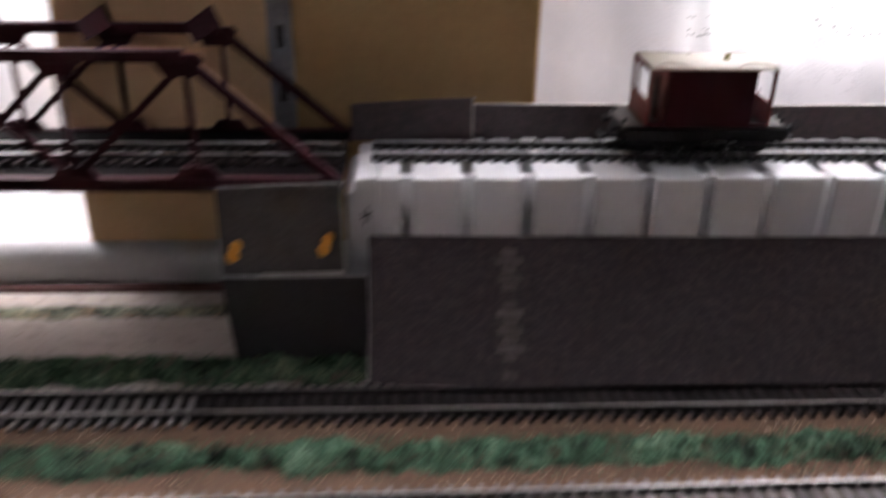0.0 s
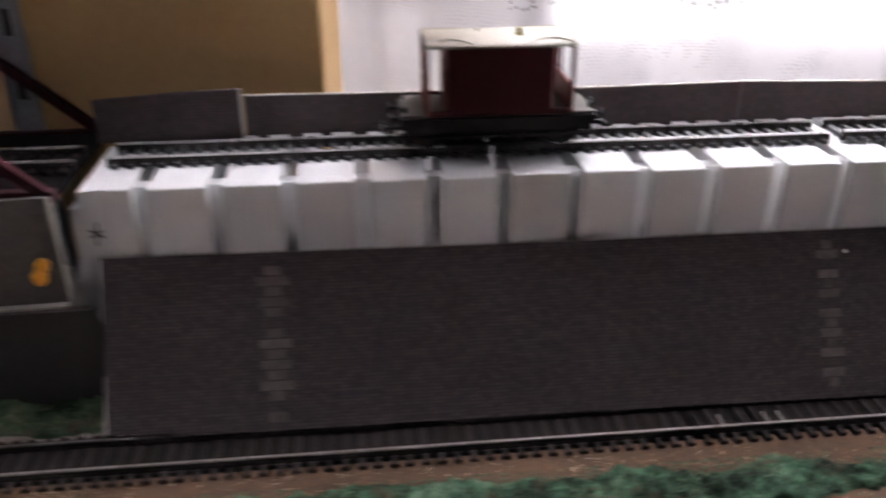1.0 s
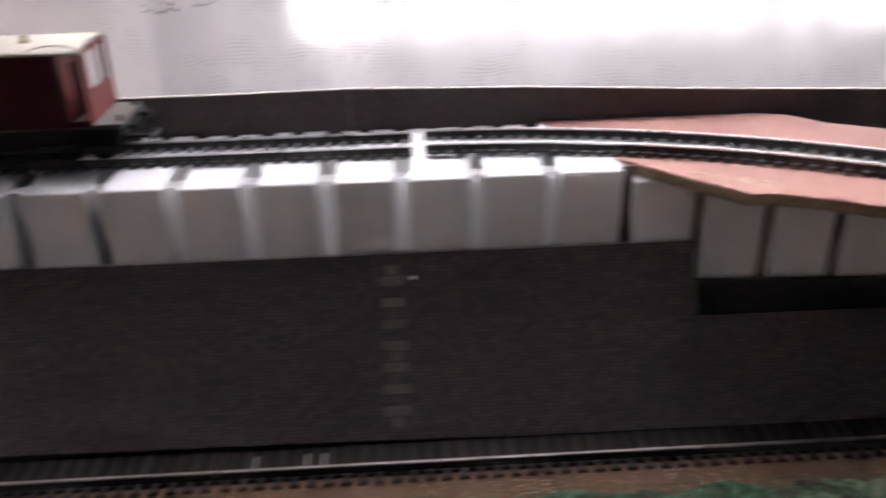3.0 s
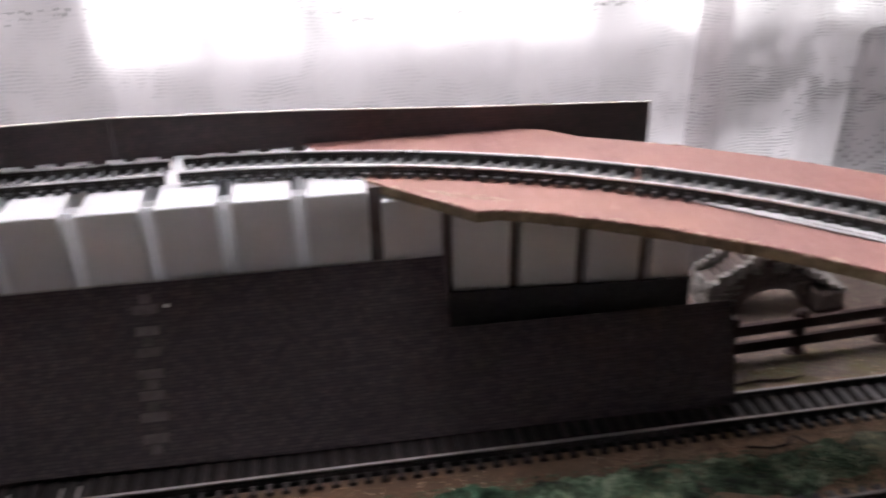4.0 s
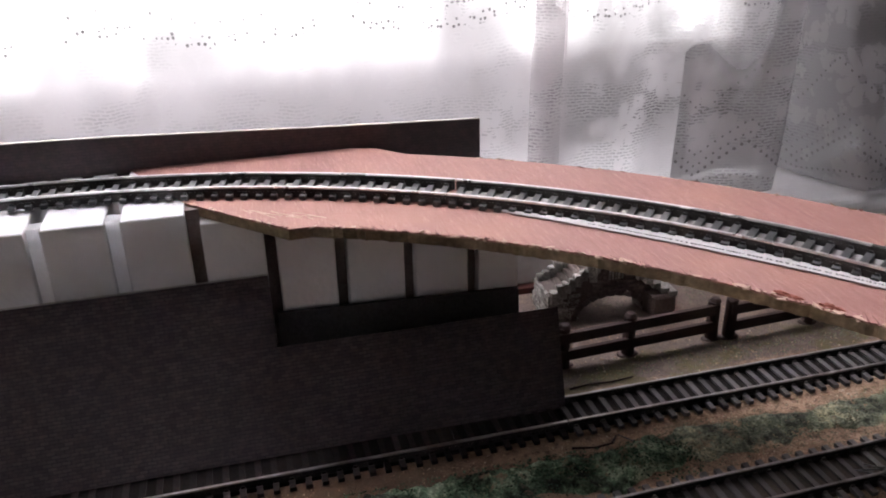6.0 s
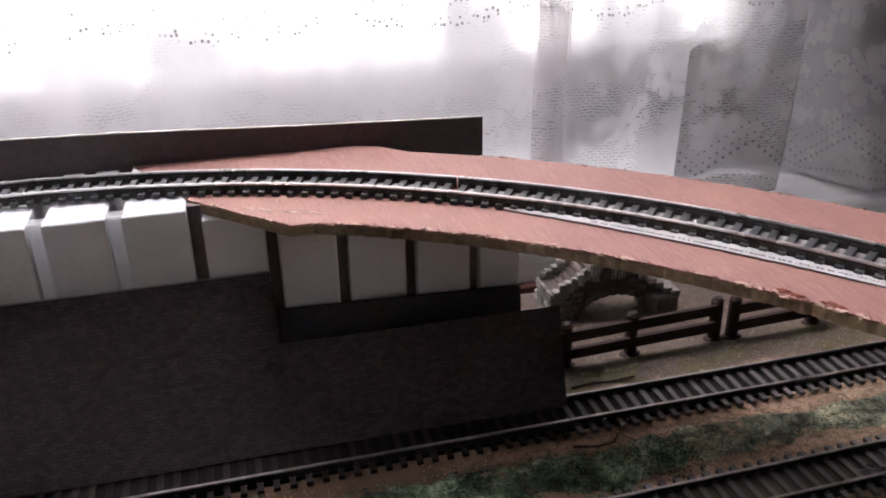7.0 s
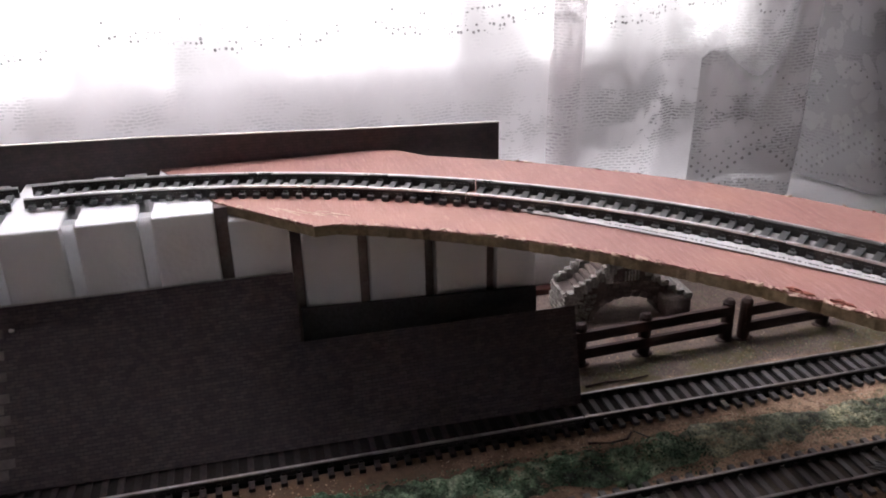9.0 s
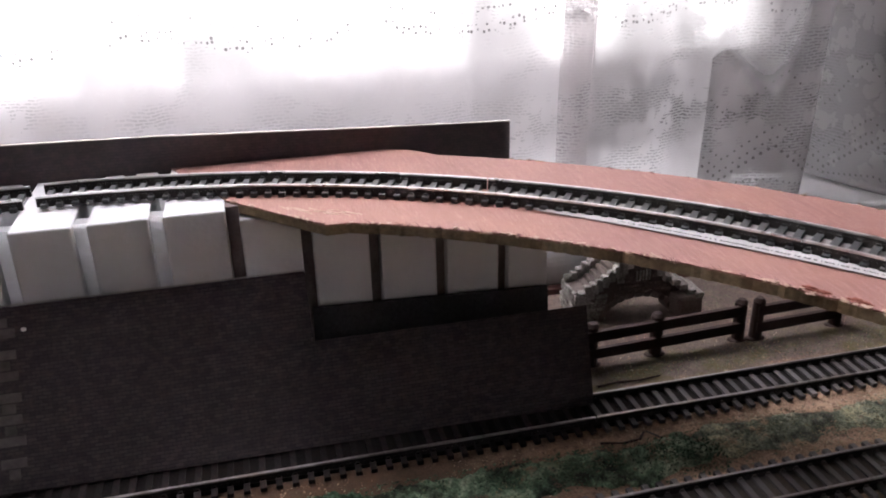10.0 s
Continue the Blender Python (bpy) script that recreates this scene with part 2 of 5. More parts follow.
def grass_material(name, stops, dirt, patchy=1.0):
    """Flock glued on plaster: clumps from dark to pale green, fine blades, bare earth showing through."""
    m, nt, b = nodes_of(name)
    vec = coords(nt)
    fine = noise_node(nt, vec, 700, 6, 0.8)
    mid = noise_node(nt, vec, 170, 5, 0.7)
    big = noise_node(nt, vec, 42, 5, 0.7)
    bare = noise_node(nt, vec, 75, 6, 0.75)
    v = math_node(nt, "MULTIPLY_ADD", big.outputs["Fac"], 1.3 * patchy, math_node(nt, "MULTIPLY_ADD", mid.outputs["Fac"], 0.75, 0.13 - 0.65 * patchy))
    col = ramp_node(nt, v, stops).outputs["Color"]
    grit = ramp_node(nt, fine.outputs["Fac"], [(0.34, (0.35,) * 3), (0.66, (1.75,) * 3)]).outputs["Color"]
    col = mix_node(nt, 1.0, col, grit, "MULTIPLY")
    soil = mix_node(nt, fine.outputs["Fac"], (dirt[0] * 0.4, dirt[1] * 0.4, dirt[2] * 0.4), (dirt[0] * 1.7, dirt[1] * 1.7, dirt[2] * 1.7))
    col = mix_node(nt, ramp_node(nt, bare.outputs["Fac"], [(0.54, (0, 0, 0)), (0.63, (0.85,) * 3)]).outputs["Color"], col, soil)
    nt.links.new(col, b.inputs["Base Color"])
    b.inputs["Roughness"].default_value = 0.85
    b.inputs["Specular IOR Level"].default_value = 0.2
    bump_node(nt, math_node(nt, "MULTIPLY_ADD", mid.outputs["Fac"], 1.5, fine.outputs["Fac"]), 1.0, 0.0016, b)
    return m


def lace_material(name, clear_amt, glow, haze_amt, slit_amt, flower_r, eyelets, dark_dots, close=0.75, tone=0.76, bloom=0.2, chevrons=19.0):
    """White net curtain: rows of slits, woven five-petal flowers, rows of eyelets (v, swing) and of dark_dots (v,
    half), both painted as dark holes.
    """
    m = bpy.data.materials.new(name)
    m.use_nodes = True
    nt = m.node_tree
    nt.nodes.remove(nt.nodes["Principled BSDF"])
    out = nt.nodes["Material Output"]
    uv = nt.nodes.new("ShaderNodeTexCoord").outputs["UV"]

    def vec_math(op, a, b, c=None):
        n = nt.nodes.new("ShaderNodeVectorMath")
        n.operation = op
        for k, v in enumerate((a, b, c)):
            if isinstance(v, tuple):
                n.inputs[k].default_value = v
            elif v is not None:
                nt.links.new(v, n.inputs[k])
        return n.outputs["Vector"]

    def parts_of(v):
        n = nt.nodes.new("ShaderNodeSeparateXYZ")
        nt.links.new(v, n.inputs[0])
        return n.outputs["X"], n.outputs["Y"]

    warped = vec_math("MULTIPLY_ADD", noise_node(nt, uv, 22, 3).outputs["Color"], (0.016, 0.010, 0.0), uv)
    slack = warped
    warped = vec_math("MULTIPLY_ADD", noise_node(nt, uv, 150, 3).outputs["Color"], (0.0090, 0.0070, 0.0), warped)
    u, v = parts_of(uv)
    # flowers: petals round scattered centres
    woven = 0.0
    for scale, size, petals in ((13.0, flower_r, 3.5), (24.0, flower_r * 0.50, 1.0), (40.0, flower_r * 0.26, 2.5)):
        vor = nt.nodes.new("ShaderNodeTexVoronoi")
        vor.inputs["Scale"].default_value, vor.inputs["Randomness"].default_value = scale, 0.7
        nt.links.new(warped, vor.inputs["Vector"])
        dx, dy = parts_of(vec_math("SUBTRACT", warped, vor.outputs["Position"]))
        th = math_node(nt, "ARCTAN2", dy, dx)
        r = math_node(nt, "SQRT", math_node(nt, "ADD", math_node(nt, "MULTIPLY", dx, dx), math_node(nt, "MULTIPLY", dy, dy)))
        lobe = math_node(nt, "ABSOLUTE", math_node(nt, "COSINE", math_node(nt, "MULTIPLY", th, petals)))
        edge = math_node(nt, "MULTIPLY_ADD", math_node(nt, "POWER", lobe, 0.6), size * 0.75, size * 0.30)
        leaf = math_node(nt, "MULTIPLY", math_node(nt, "LESS_THAN", r, edge), math_node(nt, "GREATER_THAN", r, size * 0.16))
        woven = math_node(nt, "MAXIMUM", woven, leaf)
    # rows of horizontal slits between the threads
    br = nt.nodes.new("ShaderNodeTexBrick")
    for k, val in (("Scale", 1.0), ("Mortar Size", 0.00062), ("Mortar Smooth", 0.5), ("Brick Width", 0.0054), ("Row Height", 0.0020)):
        br.inputs[k].default_value = val
    nt.links.new(vec_math("MULTIPLY_ADD", noise_node(nt, uv, 150, 3).outputs["Color"], (0.0045, 0.0016, 0.0), slack), br.inputs["Vector"])
    area = ramp_node(nt, noise_node(nt, vec_math("MULTIPLY", uv, (1.0, 1.6, 1.0)), 17, 5).outputs["Fac"], [(0.45, (0.06,) * 3), (0.62, (1, 1, 1))]).outputs["Color"]
    slit = math_node(nt, "MULTIPLY", math_node(nt, "SUBTRACT", 1.0, br.outputs["Fac"]), math_node(nt, "MULTIPLY", math_node(nt, "MULTIPLY", area, ramp_node(nt, math_node(nt, "MULTIPLY_ADD", u, 4.0, -0.6), [(0.1, (0.12,) * 3), (0.9, (1, 1, 1))]).outputs["Color"]), slit_amt))
    hole = math_node(nt, "MULTIPLY", slit, math_node(nt, "SUBTRACT", 1.0, woven))
    # eyelet holes on scalloped lines, their dark look painted as opaque dots
    dark_dot = None
    cell = 0.0044
    off = math_node(nt, "MULTIPLY", math_node(nt, "SUBTRACT", math_node(nt, "FRACT", math_node(nt, "DIVIDE", u, cell)), 0.5), cell)
    col = math_node(nt, "MULTIPLY", math_node(nt, "FLOOR", math_node(nt, "DIVIDE", u, cell)), cell)
    arc_u = math_node(nt, "ABSOLUTE", math_node(nt, "MULTIPLY_ADD", math_node(nt, "FRACT", math_node(nt, "MULTIPLY", col, chevrons)), 2.0, -1.0))
    for base, swing, rad in eyelets:
        dv = math_node(nt, "SUBTRACT", v, math_node(nt, "MULTIPLY_ADD", arc_u, swing, base))
        rr = math_node(nt, "ADD", math_node(nt, "MULTIPLY", dv, dv), math_node(nt, "MULTIPLY", off, off))
        ring = math_node(nt, "LESS_THAN", rr, rad * rad)
        dark_dot = ring if dark_dot is None else math_node(nt, "MAXIMUM", dark_dot, ring)
    # clusters of small holes, also painted as opaque dark dots
    spots = nt.nodes.new("ShaderNodeTexVoronoi")
    spots.inputs["Scale"].default_value, spots.inputs["Randomness"].default_value = 290, 0.5
    nt.links.new(uv, spots.inputs["Vector"])
    here = math_node(nt, "GREATER_THAN", noise_node(nt, vec_math("MULTIPLY", uv, (1.0, 0.3, 1.0)), 34, 3).outputs["Fac"], 0.43)
    here = math_node(nt, "MULTIPLY", here, math_node(nt, "GREATER_THAN", u, 0.29))
    wave = math_node(nt, "MULTIPLY", math_node(nt, "SINE", math_node(nt, "MULTIPLY", u, 47.0)), 0.004)
    if dark_dot is None:
        dark_dot = 0.0
    for base, half in dark_dots:
        band = math_node(nt, "LESS_THAN", math_node(nt, "ABSOLUTE", math_node(nt, "SUBTRACT", math_node(nt, "ADD", v, wave), base)), half)
        dark_dot = math_node(nt, "MAXIMUM", dark_dot, math_node(nt, "MULTIPLY", math_node(nt, "MULTIPLY", band, here), math_node(nt, "LESS_THAN", spots.outputs["Distance"], 0.28)))
    thread = noise_node(nt, uv, 1500, 2)
    clear_fac = math_node(nt, "MULTIPLY_ADD", hole, 0.92 - clear_amt, math_node(nt, "MULTIPLY_ADD", thread.outputs["Fac"], 0.05, clear_amt - 0.025))
    clear = nt.nodes.new("ShaderNodeBsdfTransparent")
    tr = nt.nodes.new("ShaderNodeBsdfTranslucent")
    di = nt.nodes.new("ShaderNodeBsdfDiffuse")
    tr.inputs["Color"].default_value = (0.75, 0.705, 0.72, 1)
    di.inputs["Color"].default_value = (tone, tone * 0.985, tone * 0.99, 1)

    def mixed(fac, a, b):
        n = nt.nodes.new("ShaderNodeMixShader")
        if isinstance(fac, float):
            n.inputs["Fac"].default_value = fac
        else:
            nt.links.new(fac, n.inputs["Fac"])
        nt.links.new(a, n.inputs[1])
        nt.links.new(b, n.inputs[2])
        return n.outputs[0]

    # between the threads the view is blurred; woven flowers are closed
    haze = nt.nodes.new("ShaderNodeBsdfRefraction")
    haze.inputs["Roughness"].default_value, haze.inputs["IOR"].default_value = 0.62, 1.16
    haze.inputs["Color"].default_value = (0.935, 0.905, 0.915, 1)
    glow_fac = math_node(nt, "MULTIPLY_ADD", woven, bloom * close, glow)
    soft = mixed(math_node(nt, "MULTIPLY", math_node(nt, "MULTIPLY_ADD", woven, -close, 1.0), haze_amt), mixed(glow_fac, di.outputs[0], tr.outputs[0]), haze.outputs[0])
    net = mixed(clear_fac, soft, clear.outputs[0])
    # dark colour stands in for the dimness seen through the holes
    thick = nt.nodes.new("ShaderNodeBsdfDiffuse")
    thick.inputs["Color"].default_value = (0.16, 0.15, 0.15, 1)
    dark_dot = math_node(nt, "MULTIPLY", dark_dot, 0.8)
    # alpha fade along a cut net's upper edge imitates the glow of overexposed daylight
    thin = nt.nodes.new("ShaderNodeUVMap")
    thin.uv_map = "Thin"
    whole = parts_of(thin.outputs["UV"])[0]
    nt.links.new(mixed(whole, clear.outputs[0], mixed(dark_dot, net, thick.outputs[0])), out.inputs["Surface"])
    return m


FOAM = foam_material()
PLY = ply_material()
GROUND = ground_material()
FOAM_WEB = thin_foam_material()
BRICK = brick_material("printed_brick_card", (0.082, 0.065, 0.066), (0.050, 0.040, 0.041), (0.032, 0.0265, 0.0275), stain=(0.034, 0.028, 0.029))
BRICK_BACK = brick_material("grey_brick_card", (0.106, 0.084, 0.084), (0.088, 0.070, 0.070), (0.068, 0.054, 0.055), upright=True)
LOW_CARD = surface("charcoal_card", (0.040, 0.035, 0.035), (0.064, 0.057, 0.056), 700, 45, 0.85)
QUOIN = surface("pale_quoin_paper", (0.088, 0.074, 0.067), (0.140, 0.119, 0.107), 220, 90, 0.85, stain_col=(0.055, 0.045, 0.042), stain_amt=0.8, vary=0.22)
CARD_EDGE = surface("raw_card_edge", (0.34, 0.31, 0.28), (0.5, 0.47, 0.43), 900, 60, 0.85)
BLACK_CARD = surface("black_card", (0.034, 0.031, 0.031), (0.062, 0.058, 0.058), 800, 60, 0.8, spec=0.2)
BROWN_CARD = surface("stained_brown_card", (0.145, 0.112, 0.106), (0.235, 0.190, 0.182), 700, 60, 0.85, stain_col=(0.15, 0.085, 0.06))
GREY_CARD = surface("dark_grey_card", (0.078, 0.070, 0.066), (0.128, 0.117, 0.110), 700, 45, 0.85, stain_col=(0.05, 0.044, 0.042))
PLY_EDGE = surface("plywood_edge", (0.14, 0.105, 0.062), (0.32, 0.245, 0.150), 500, 70, 0.85, stain_col=(0.09, 0.06, 0.03), stain_amt=0.7)
STEEL = surface("nickel_rail", (0.66, 0.655, 0.65), (0.80, 0.795, 0.79), 600, 50, 0.29, metal=1.0, bump=0.05)
OLD_STEEL = surface("dull_rail", (0.24, 0.22, 0.21), (0.42, 0.395, 0.38), 700, 70, 0.40, metal=0.9, bump=0.08, stain_col=(0.13, 0.085, 0.06), stain_amt=0.5)
SLEEPER = surface("black_plastic_sleeper", (0.034, 0.035, 0.036), (0.060, 0.061, 0.062), 900, 120, 0.40, vary=0.25, spec=0.5)
# old sleepers in two tones: dark for the wall's shade, grey for daylight
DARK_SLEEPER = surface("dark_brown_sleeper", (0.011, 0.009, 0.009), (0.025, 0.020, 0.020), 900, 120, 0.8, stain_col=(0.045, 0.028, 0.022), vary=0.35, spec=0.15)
OLD_SLEEPER = surface("daylit_grey_sleeper", (0.052, 0.049, 0.050), (0.105, 0.099, 0.098), 900, 120, 0.75, stain_col=(0.085, 0.06, 0.048), vary=0.35)
GRASS = grass_material("green_flock", [(0.30, (0.009, 0.014, 0.009)), (0.43, (0.028, 0.056, 0.032)), (0.57, (0.066, 0.140, 0.082)), (0.74, (0.160, 0.250, 0.160))], (0.085, 0.062, 0.040))
# worn and olive, also brightened for the stronger daylight on the right
GRASS_WORN = grass_material("worn_green_flock", [(0.30, (0.022, 0.026, 0.017)), (0.42, (0.066, 0.092, 0.056)), (0.55, (0.140, 0.210, 0.130)), (0.72, (0.33, 0.38, 0.26))], (0.24, 0.150, 0.100), 1.2)
# more olive, and paled to hold the stronger daylight behind the track
GRASS_BACK = grass_material("olive_green_flock", [(0.30, (0.016, 0.022, 0.014)), (0.44, (0.055, 0.100, 0.055)), (0.58, (0.125, 0.205, 0.115)), (0.75, (0.30, 0.34, 0.20))], (0.20, 0.15, 0.11))
GRASS_DULL = grass_material("dull_green_flock", [(0.30, (0.055, 0.055, 0.044)), (0.44, (0.130, 0.138, 0.100)), (0.58, (0.25, 0.262, 0.185)), (0.73, (0.42, 0.38, 0.24))], (0.42, 0.275, 0.175), 1.25)
BRIDGE = surface("maroon_plastic", (0.027, 0.0055, 0.008), (0.048, 0.011, 0.015), 700, 60, 0.45, bump=0.1, spec=0.14)
VAN_RED = surface("maroon_van_paint", (0.029, 0.0032, 0.0056), (0.044, 0.0053, 0.0083), 800, 70, 0.55, bump=0.08, spec=0.15)
# the van's maroon, brightened to hold the window light on its ends
VAN_LIT_RED = surface("daylit_maroon_paint", (0.115, 0.020, 0.018), (0.165, 0.034, 0.030), 800, 70, 0.5, bump=0.08, spec=0.3)
VAN_ROOF = surface("cream_roof", (0.46, 0.43, 0.355), (0.58, 0.55, 0.47), 700, 80, 0.6, stain_col=(0.36, 0.32, 0.24), stain_amt=0.35)
VAN_FLOOR = surface("grey_platform", (0.075, 0.068, 0.062), (0.125, 0.115, 0.105), 700, 80, 0.75, stain_col=(0.10, 0.085, 0.07), spec=0.25)
VAN_BLACK = surface("black_underframe", (0.005, 0.005, 0.005), (0.011, 0.011, 0.011), 800, 90, 0.6, spec=0.25)
BRASS = surface("olive_chimney", (0.22, 0.19, 0.06), (0.34, 0.30, 0.11), 900, 90, 0.55)
BROWN_BOX = surface("brown_cardboard", (0.39, 0.243, 0.100), (0.445, 0.283, 0.119), 260, 9, 0.75, bump=0.08, stain_col=(0.42, 0.255, 0.105), stain_amt=0.6)
# pinker cardboard, also paled for the stronger light on the carton's left
PALE_BOX = surface("pale_brown_cardboard", (0.62, 0.405, 0.215), (0.70, 0.460, 0.250), 260, 9, 0.75, bump=0.08, stain_col=(0.50, 0.32, 0.17), stain_amt=0.6)
# near-black colour stands in for the shadows between sleepers
SHADE_BED = surface("shade_track_bed", (0.006, 0.005, 0.005), (0.016, 0.013, 0.012), 900, 60, 0.95, stain_col=(0.035, 0.022, 0.016), stain_amt=0.35, spec=0.15)
DECK = surface("dark_deck", (0.006, 0.005, 0.005), (0.014, 0.012, 0.012), 800, 60, 0.95, spec=0.05)
GREY_CHIP = surface("grey_chip", (0.15, 0.14, 0.13), (0.24, 0.225, 0.21), 900, 90, 0.8)
# third sleeper tone, paled further where more daylight falls
PALE_SLEEPER = surface("daylit_pale_sleeper", (0.075, 0.070, 0.069), (0.15, 0.14, 0.137), 900, 120, 0.75, stain_col=(0.12, 0.085, 0.065), vary=0.35)
# lighter copy of that bed for the better lit near track
BED_PALER = surface("paler_shade_bed", (0.030, 0.025, 0.022), (0.080, 0.064, 0.054), 900, 60, 0.95, stain_col=(0.10, 0.065, 0.042), stain_amt=0.5)
# rail sides in dark colours, holding the shade of faces turned from the window
RAIL_WEB = surface("shaded_rail_side", (0.020, 0.018, 0.017), (0.045, 0.039, 0.036), 800, 90, 0.7, spec=0.2)
UP_WEB = surface("shaded_nickel_side", (0.032, 0.027, 0.026), (0.070, 0.060, 0.057), 800, 90, 0.65, spec=0.2)
STRIP_METAL = surface("grey_metal_strip", (0.17, 0.18, 0.20), (0.26, 0.27, 0.29), 500, 40, 0.5, metal=0.3, bump=0.08)
WHITE_PAINT = surface("white_gloss_paint", (0.50, 0.49, 0.49), (0.57, 0.56, 0.56), 300, 18, 0.4, bump=0.06)
WALL_PAINT = surface("room_wall_paint", (0.17, 0.162, 0.165), (0.21, 0.200, 0.202), 200, 4, 0.9, bump=0.1)
WINDOW_WALL = surface("white_window_wall", (0.33, 0.325, 0.325), (0.39, 0.385, 0.38), 200, 4, 0.9, bump=0.1)
CEILING_PAINT = surface("ceiling_paint", (0.22, 0.217, 0.220), (0.26, 0.257, 0.260), 200, 4, 0.9, bump=0.1)
CARPET = surface("brown_carpet", (0.07, 0.052, 0.040), (0.13, 0.10, 0.078), 260, 5, 0.95, bump=0.6, depth=0.002)
RED_EDGE = surface("red_brown_lipping", (0.075, 0.022, 0.016), (0.12, 0.036, 0.026), 500, 40, 0.6)
ORANGE = surface("orange_yellow_blob", (0.70, 0.27, 0.02), (0.85, 0.38, 0.04), 600, 200, 0.4)
FENCE_WOOD = surface("dark_brown_fence", (0.014, 0.006, 0.005), (0.038, 0.016, 0.012), 900, 200, 0.6, bump=0.4, spec=0.3)
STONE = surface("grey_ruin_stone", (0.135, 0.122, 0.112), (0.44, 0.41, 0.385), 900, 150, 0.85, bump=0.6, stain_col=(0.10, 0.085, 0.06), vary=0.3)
# browner, darker stone that also holds the shade of the arch
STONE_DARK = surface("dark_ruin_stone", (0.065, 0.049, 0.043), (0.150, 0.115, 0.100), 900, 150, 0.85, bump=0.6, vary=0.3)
SPLINTER = surface("dark_saw_mark", (0.085, 0.032, 0.025), (0.17, 0.072, 0.055), 700, 90, 0.85)
FRAYED = surface("frayed_pale_veneer", (0.36, 0.23, 0.17), (0.55, 0.40, 0.31), 700, 90, 0.85)
# paper colour lowered to hold the shadow in the sleeper gaps
PAPER_SHADED = surface("shaded_underlay_paper", (0.26, 0.25, 0.24), (0.38, 0.365, 0.35), 500, 60, 0.8, bump=0.05)
PAPER = surface("printed_paper", (0.38, 0.365, 0.355), (0.50, 0.485, 0.47), 500, 60, 0.8, bump=0.05)
INK = surface("black_ink", (0.05, 0.05, 0.052), (0.09, 0.09, 0.095), 900, 90, 0.7)
WIRE = surface("grey_wire", (0.12, 0.12, 0.12), (0.22, 0.22, 0.22), 600, 80, 0.45)
WHITE_CHIP = surface("white_chip", (0.6, 0.57, 0.52), (0.75, 0.72, 0.68), 900, 90, 0.8)
LACE = lace_material("white_lace", 0.05, 0.28, 0.55, 0.26, 0.018, (), ((0.119, 0.0035), (0.130, 0.0012)), 0.22)
LACE_OPEN = lace_material("openwork_lace", 0.05, 0.13, 0.335, 0.62, 0.016, (), ((0.119, 0.0035), (0.130, 0.0012)), 0.35, 0.44, 0.35)
EYELETS = ((0.006, 0.006, 0.0008), (0.010, 0.024, 0.0011), (0.016, 0.024, 0.0008), (0.024, 0.024, 0.0008), (0.052, 0.030, 0.0008))
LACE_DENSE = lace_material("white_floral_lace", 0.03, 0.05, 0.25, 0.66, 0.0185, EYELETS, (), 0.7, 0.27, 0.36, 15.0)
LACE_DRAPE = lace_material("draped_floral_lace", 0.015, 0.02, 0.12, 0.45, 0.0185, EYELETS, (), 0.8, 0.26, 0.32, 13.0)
LACE_FOLD = lace_material("folded_lace", 0.42, 0.26, 0.60, 0.95, 0.008, (), (), 0.5, 0.76)
OUTSIDE = garden_material()
FLOCK = flock_material("mixed_green_flock", [(0.15, (0.016, 0.020, 0.013)), (0.4, (0.040, 0.070, 0.042)), (0.65, (0.090, 0.155, 0.095)), (0.9, (0.24, 0.22, 0.13))])
# tufts paled along with the back bank for the same daylight
FLOCK_BACK = flock_material("mixed_olive_flock", [(0.15, (0.020, 0.028, 0.016)), (0.4, (0.06, 0.105, 0.058)), (0.65, (0.13, 0.21, 0.115)), (0.9, (0.32, 0.32, 0.19))])
FLOCK_DRY = flock_material("mixed_dry_flock", [(0.15, (0.08, 0.068, 0.044)), (0.4, (0.12, 0.135, 0.09)), (0.65, (0.22, 0.235, 0.16)), (0.9, (0.40, 0.30, 0.17))])
CRUMBS = flock_material("brown_crumbs", [(0.15, (0.14, 0.09, 0.06)), (0.4, (0.30, 0.19, 0.12)), (0.65, (0.46, 0.34, 0.23)), (0.9, (0.65, 0.58, 0.48))])
SELVAGE = lace_material("lace_selvage", 0.05, 0.22, 0.55, 0.0, 0.002, (), ())


# ---- building helpers ----
def thing(name, at, label, category, group="", kind=""):
    ob = new(name)
    ob.location = at
    ob.empty_display_size = 0.01
    return tagged(ob, label, category, group, kind)


def mesh_of(name, bm, material, smooth=False):
    me = bpy.data.meshes.new(name)
    bmesh.ops.recalc_face_normals(bm, faces=bm.faces)
    if smooth:
        for f in bm.faces:
            f.smooth = True
    bm.to_mesh(me)
    bm.free()
    me.materials.append(material)
    return me


def part(name, bm, material, parent, label="", smooth=False):
    ob = new(name, mesh_of(name, bm, material, smooth))
    ob.parent = parent
    return tagged(ob, label)


def solid(name, bm, material, label, category, kind="", group="", smooth=False):
    return tagged(new(name, mesh_of(name, bm, material, smooth)), label, category, group, kind)


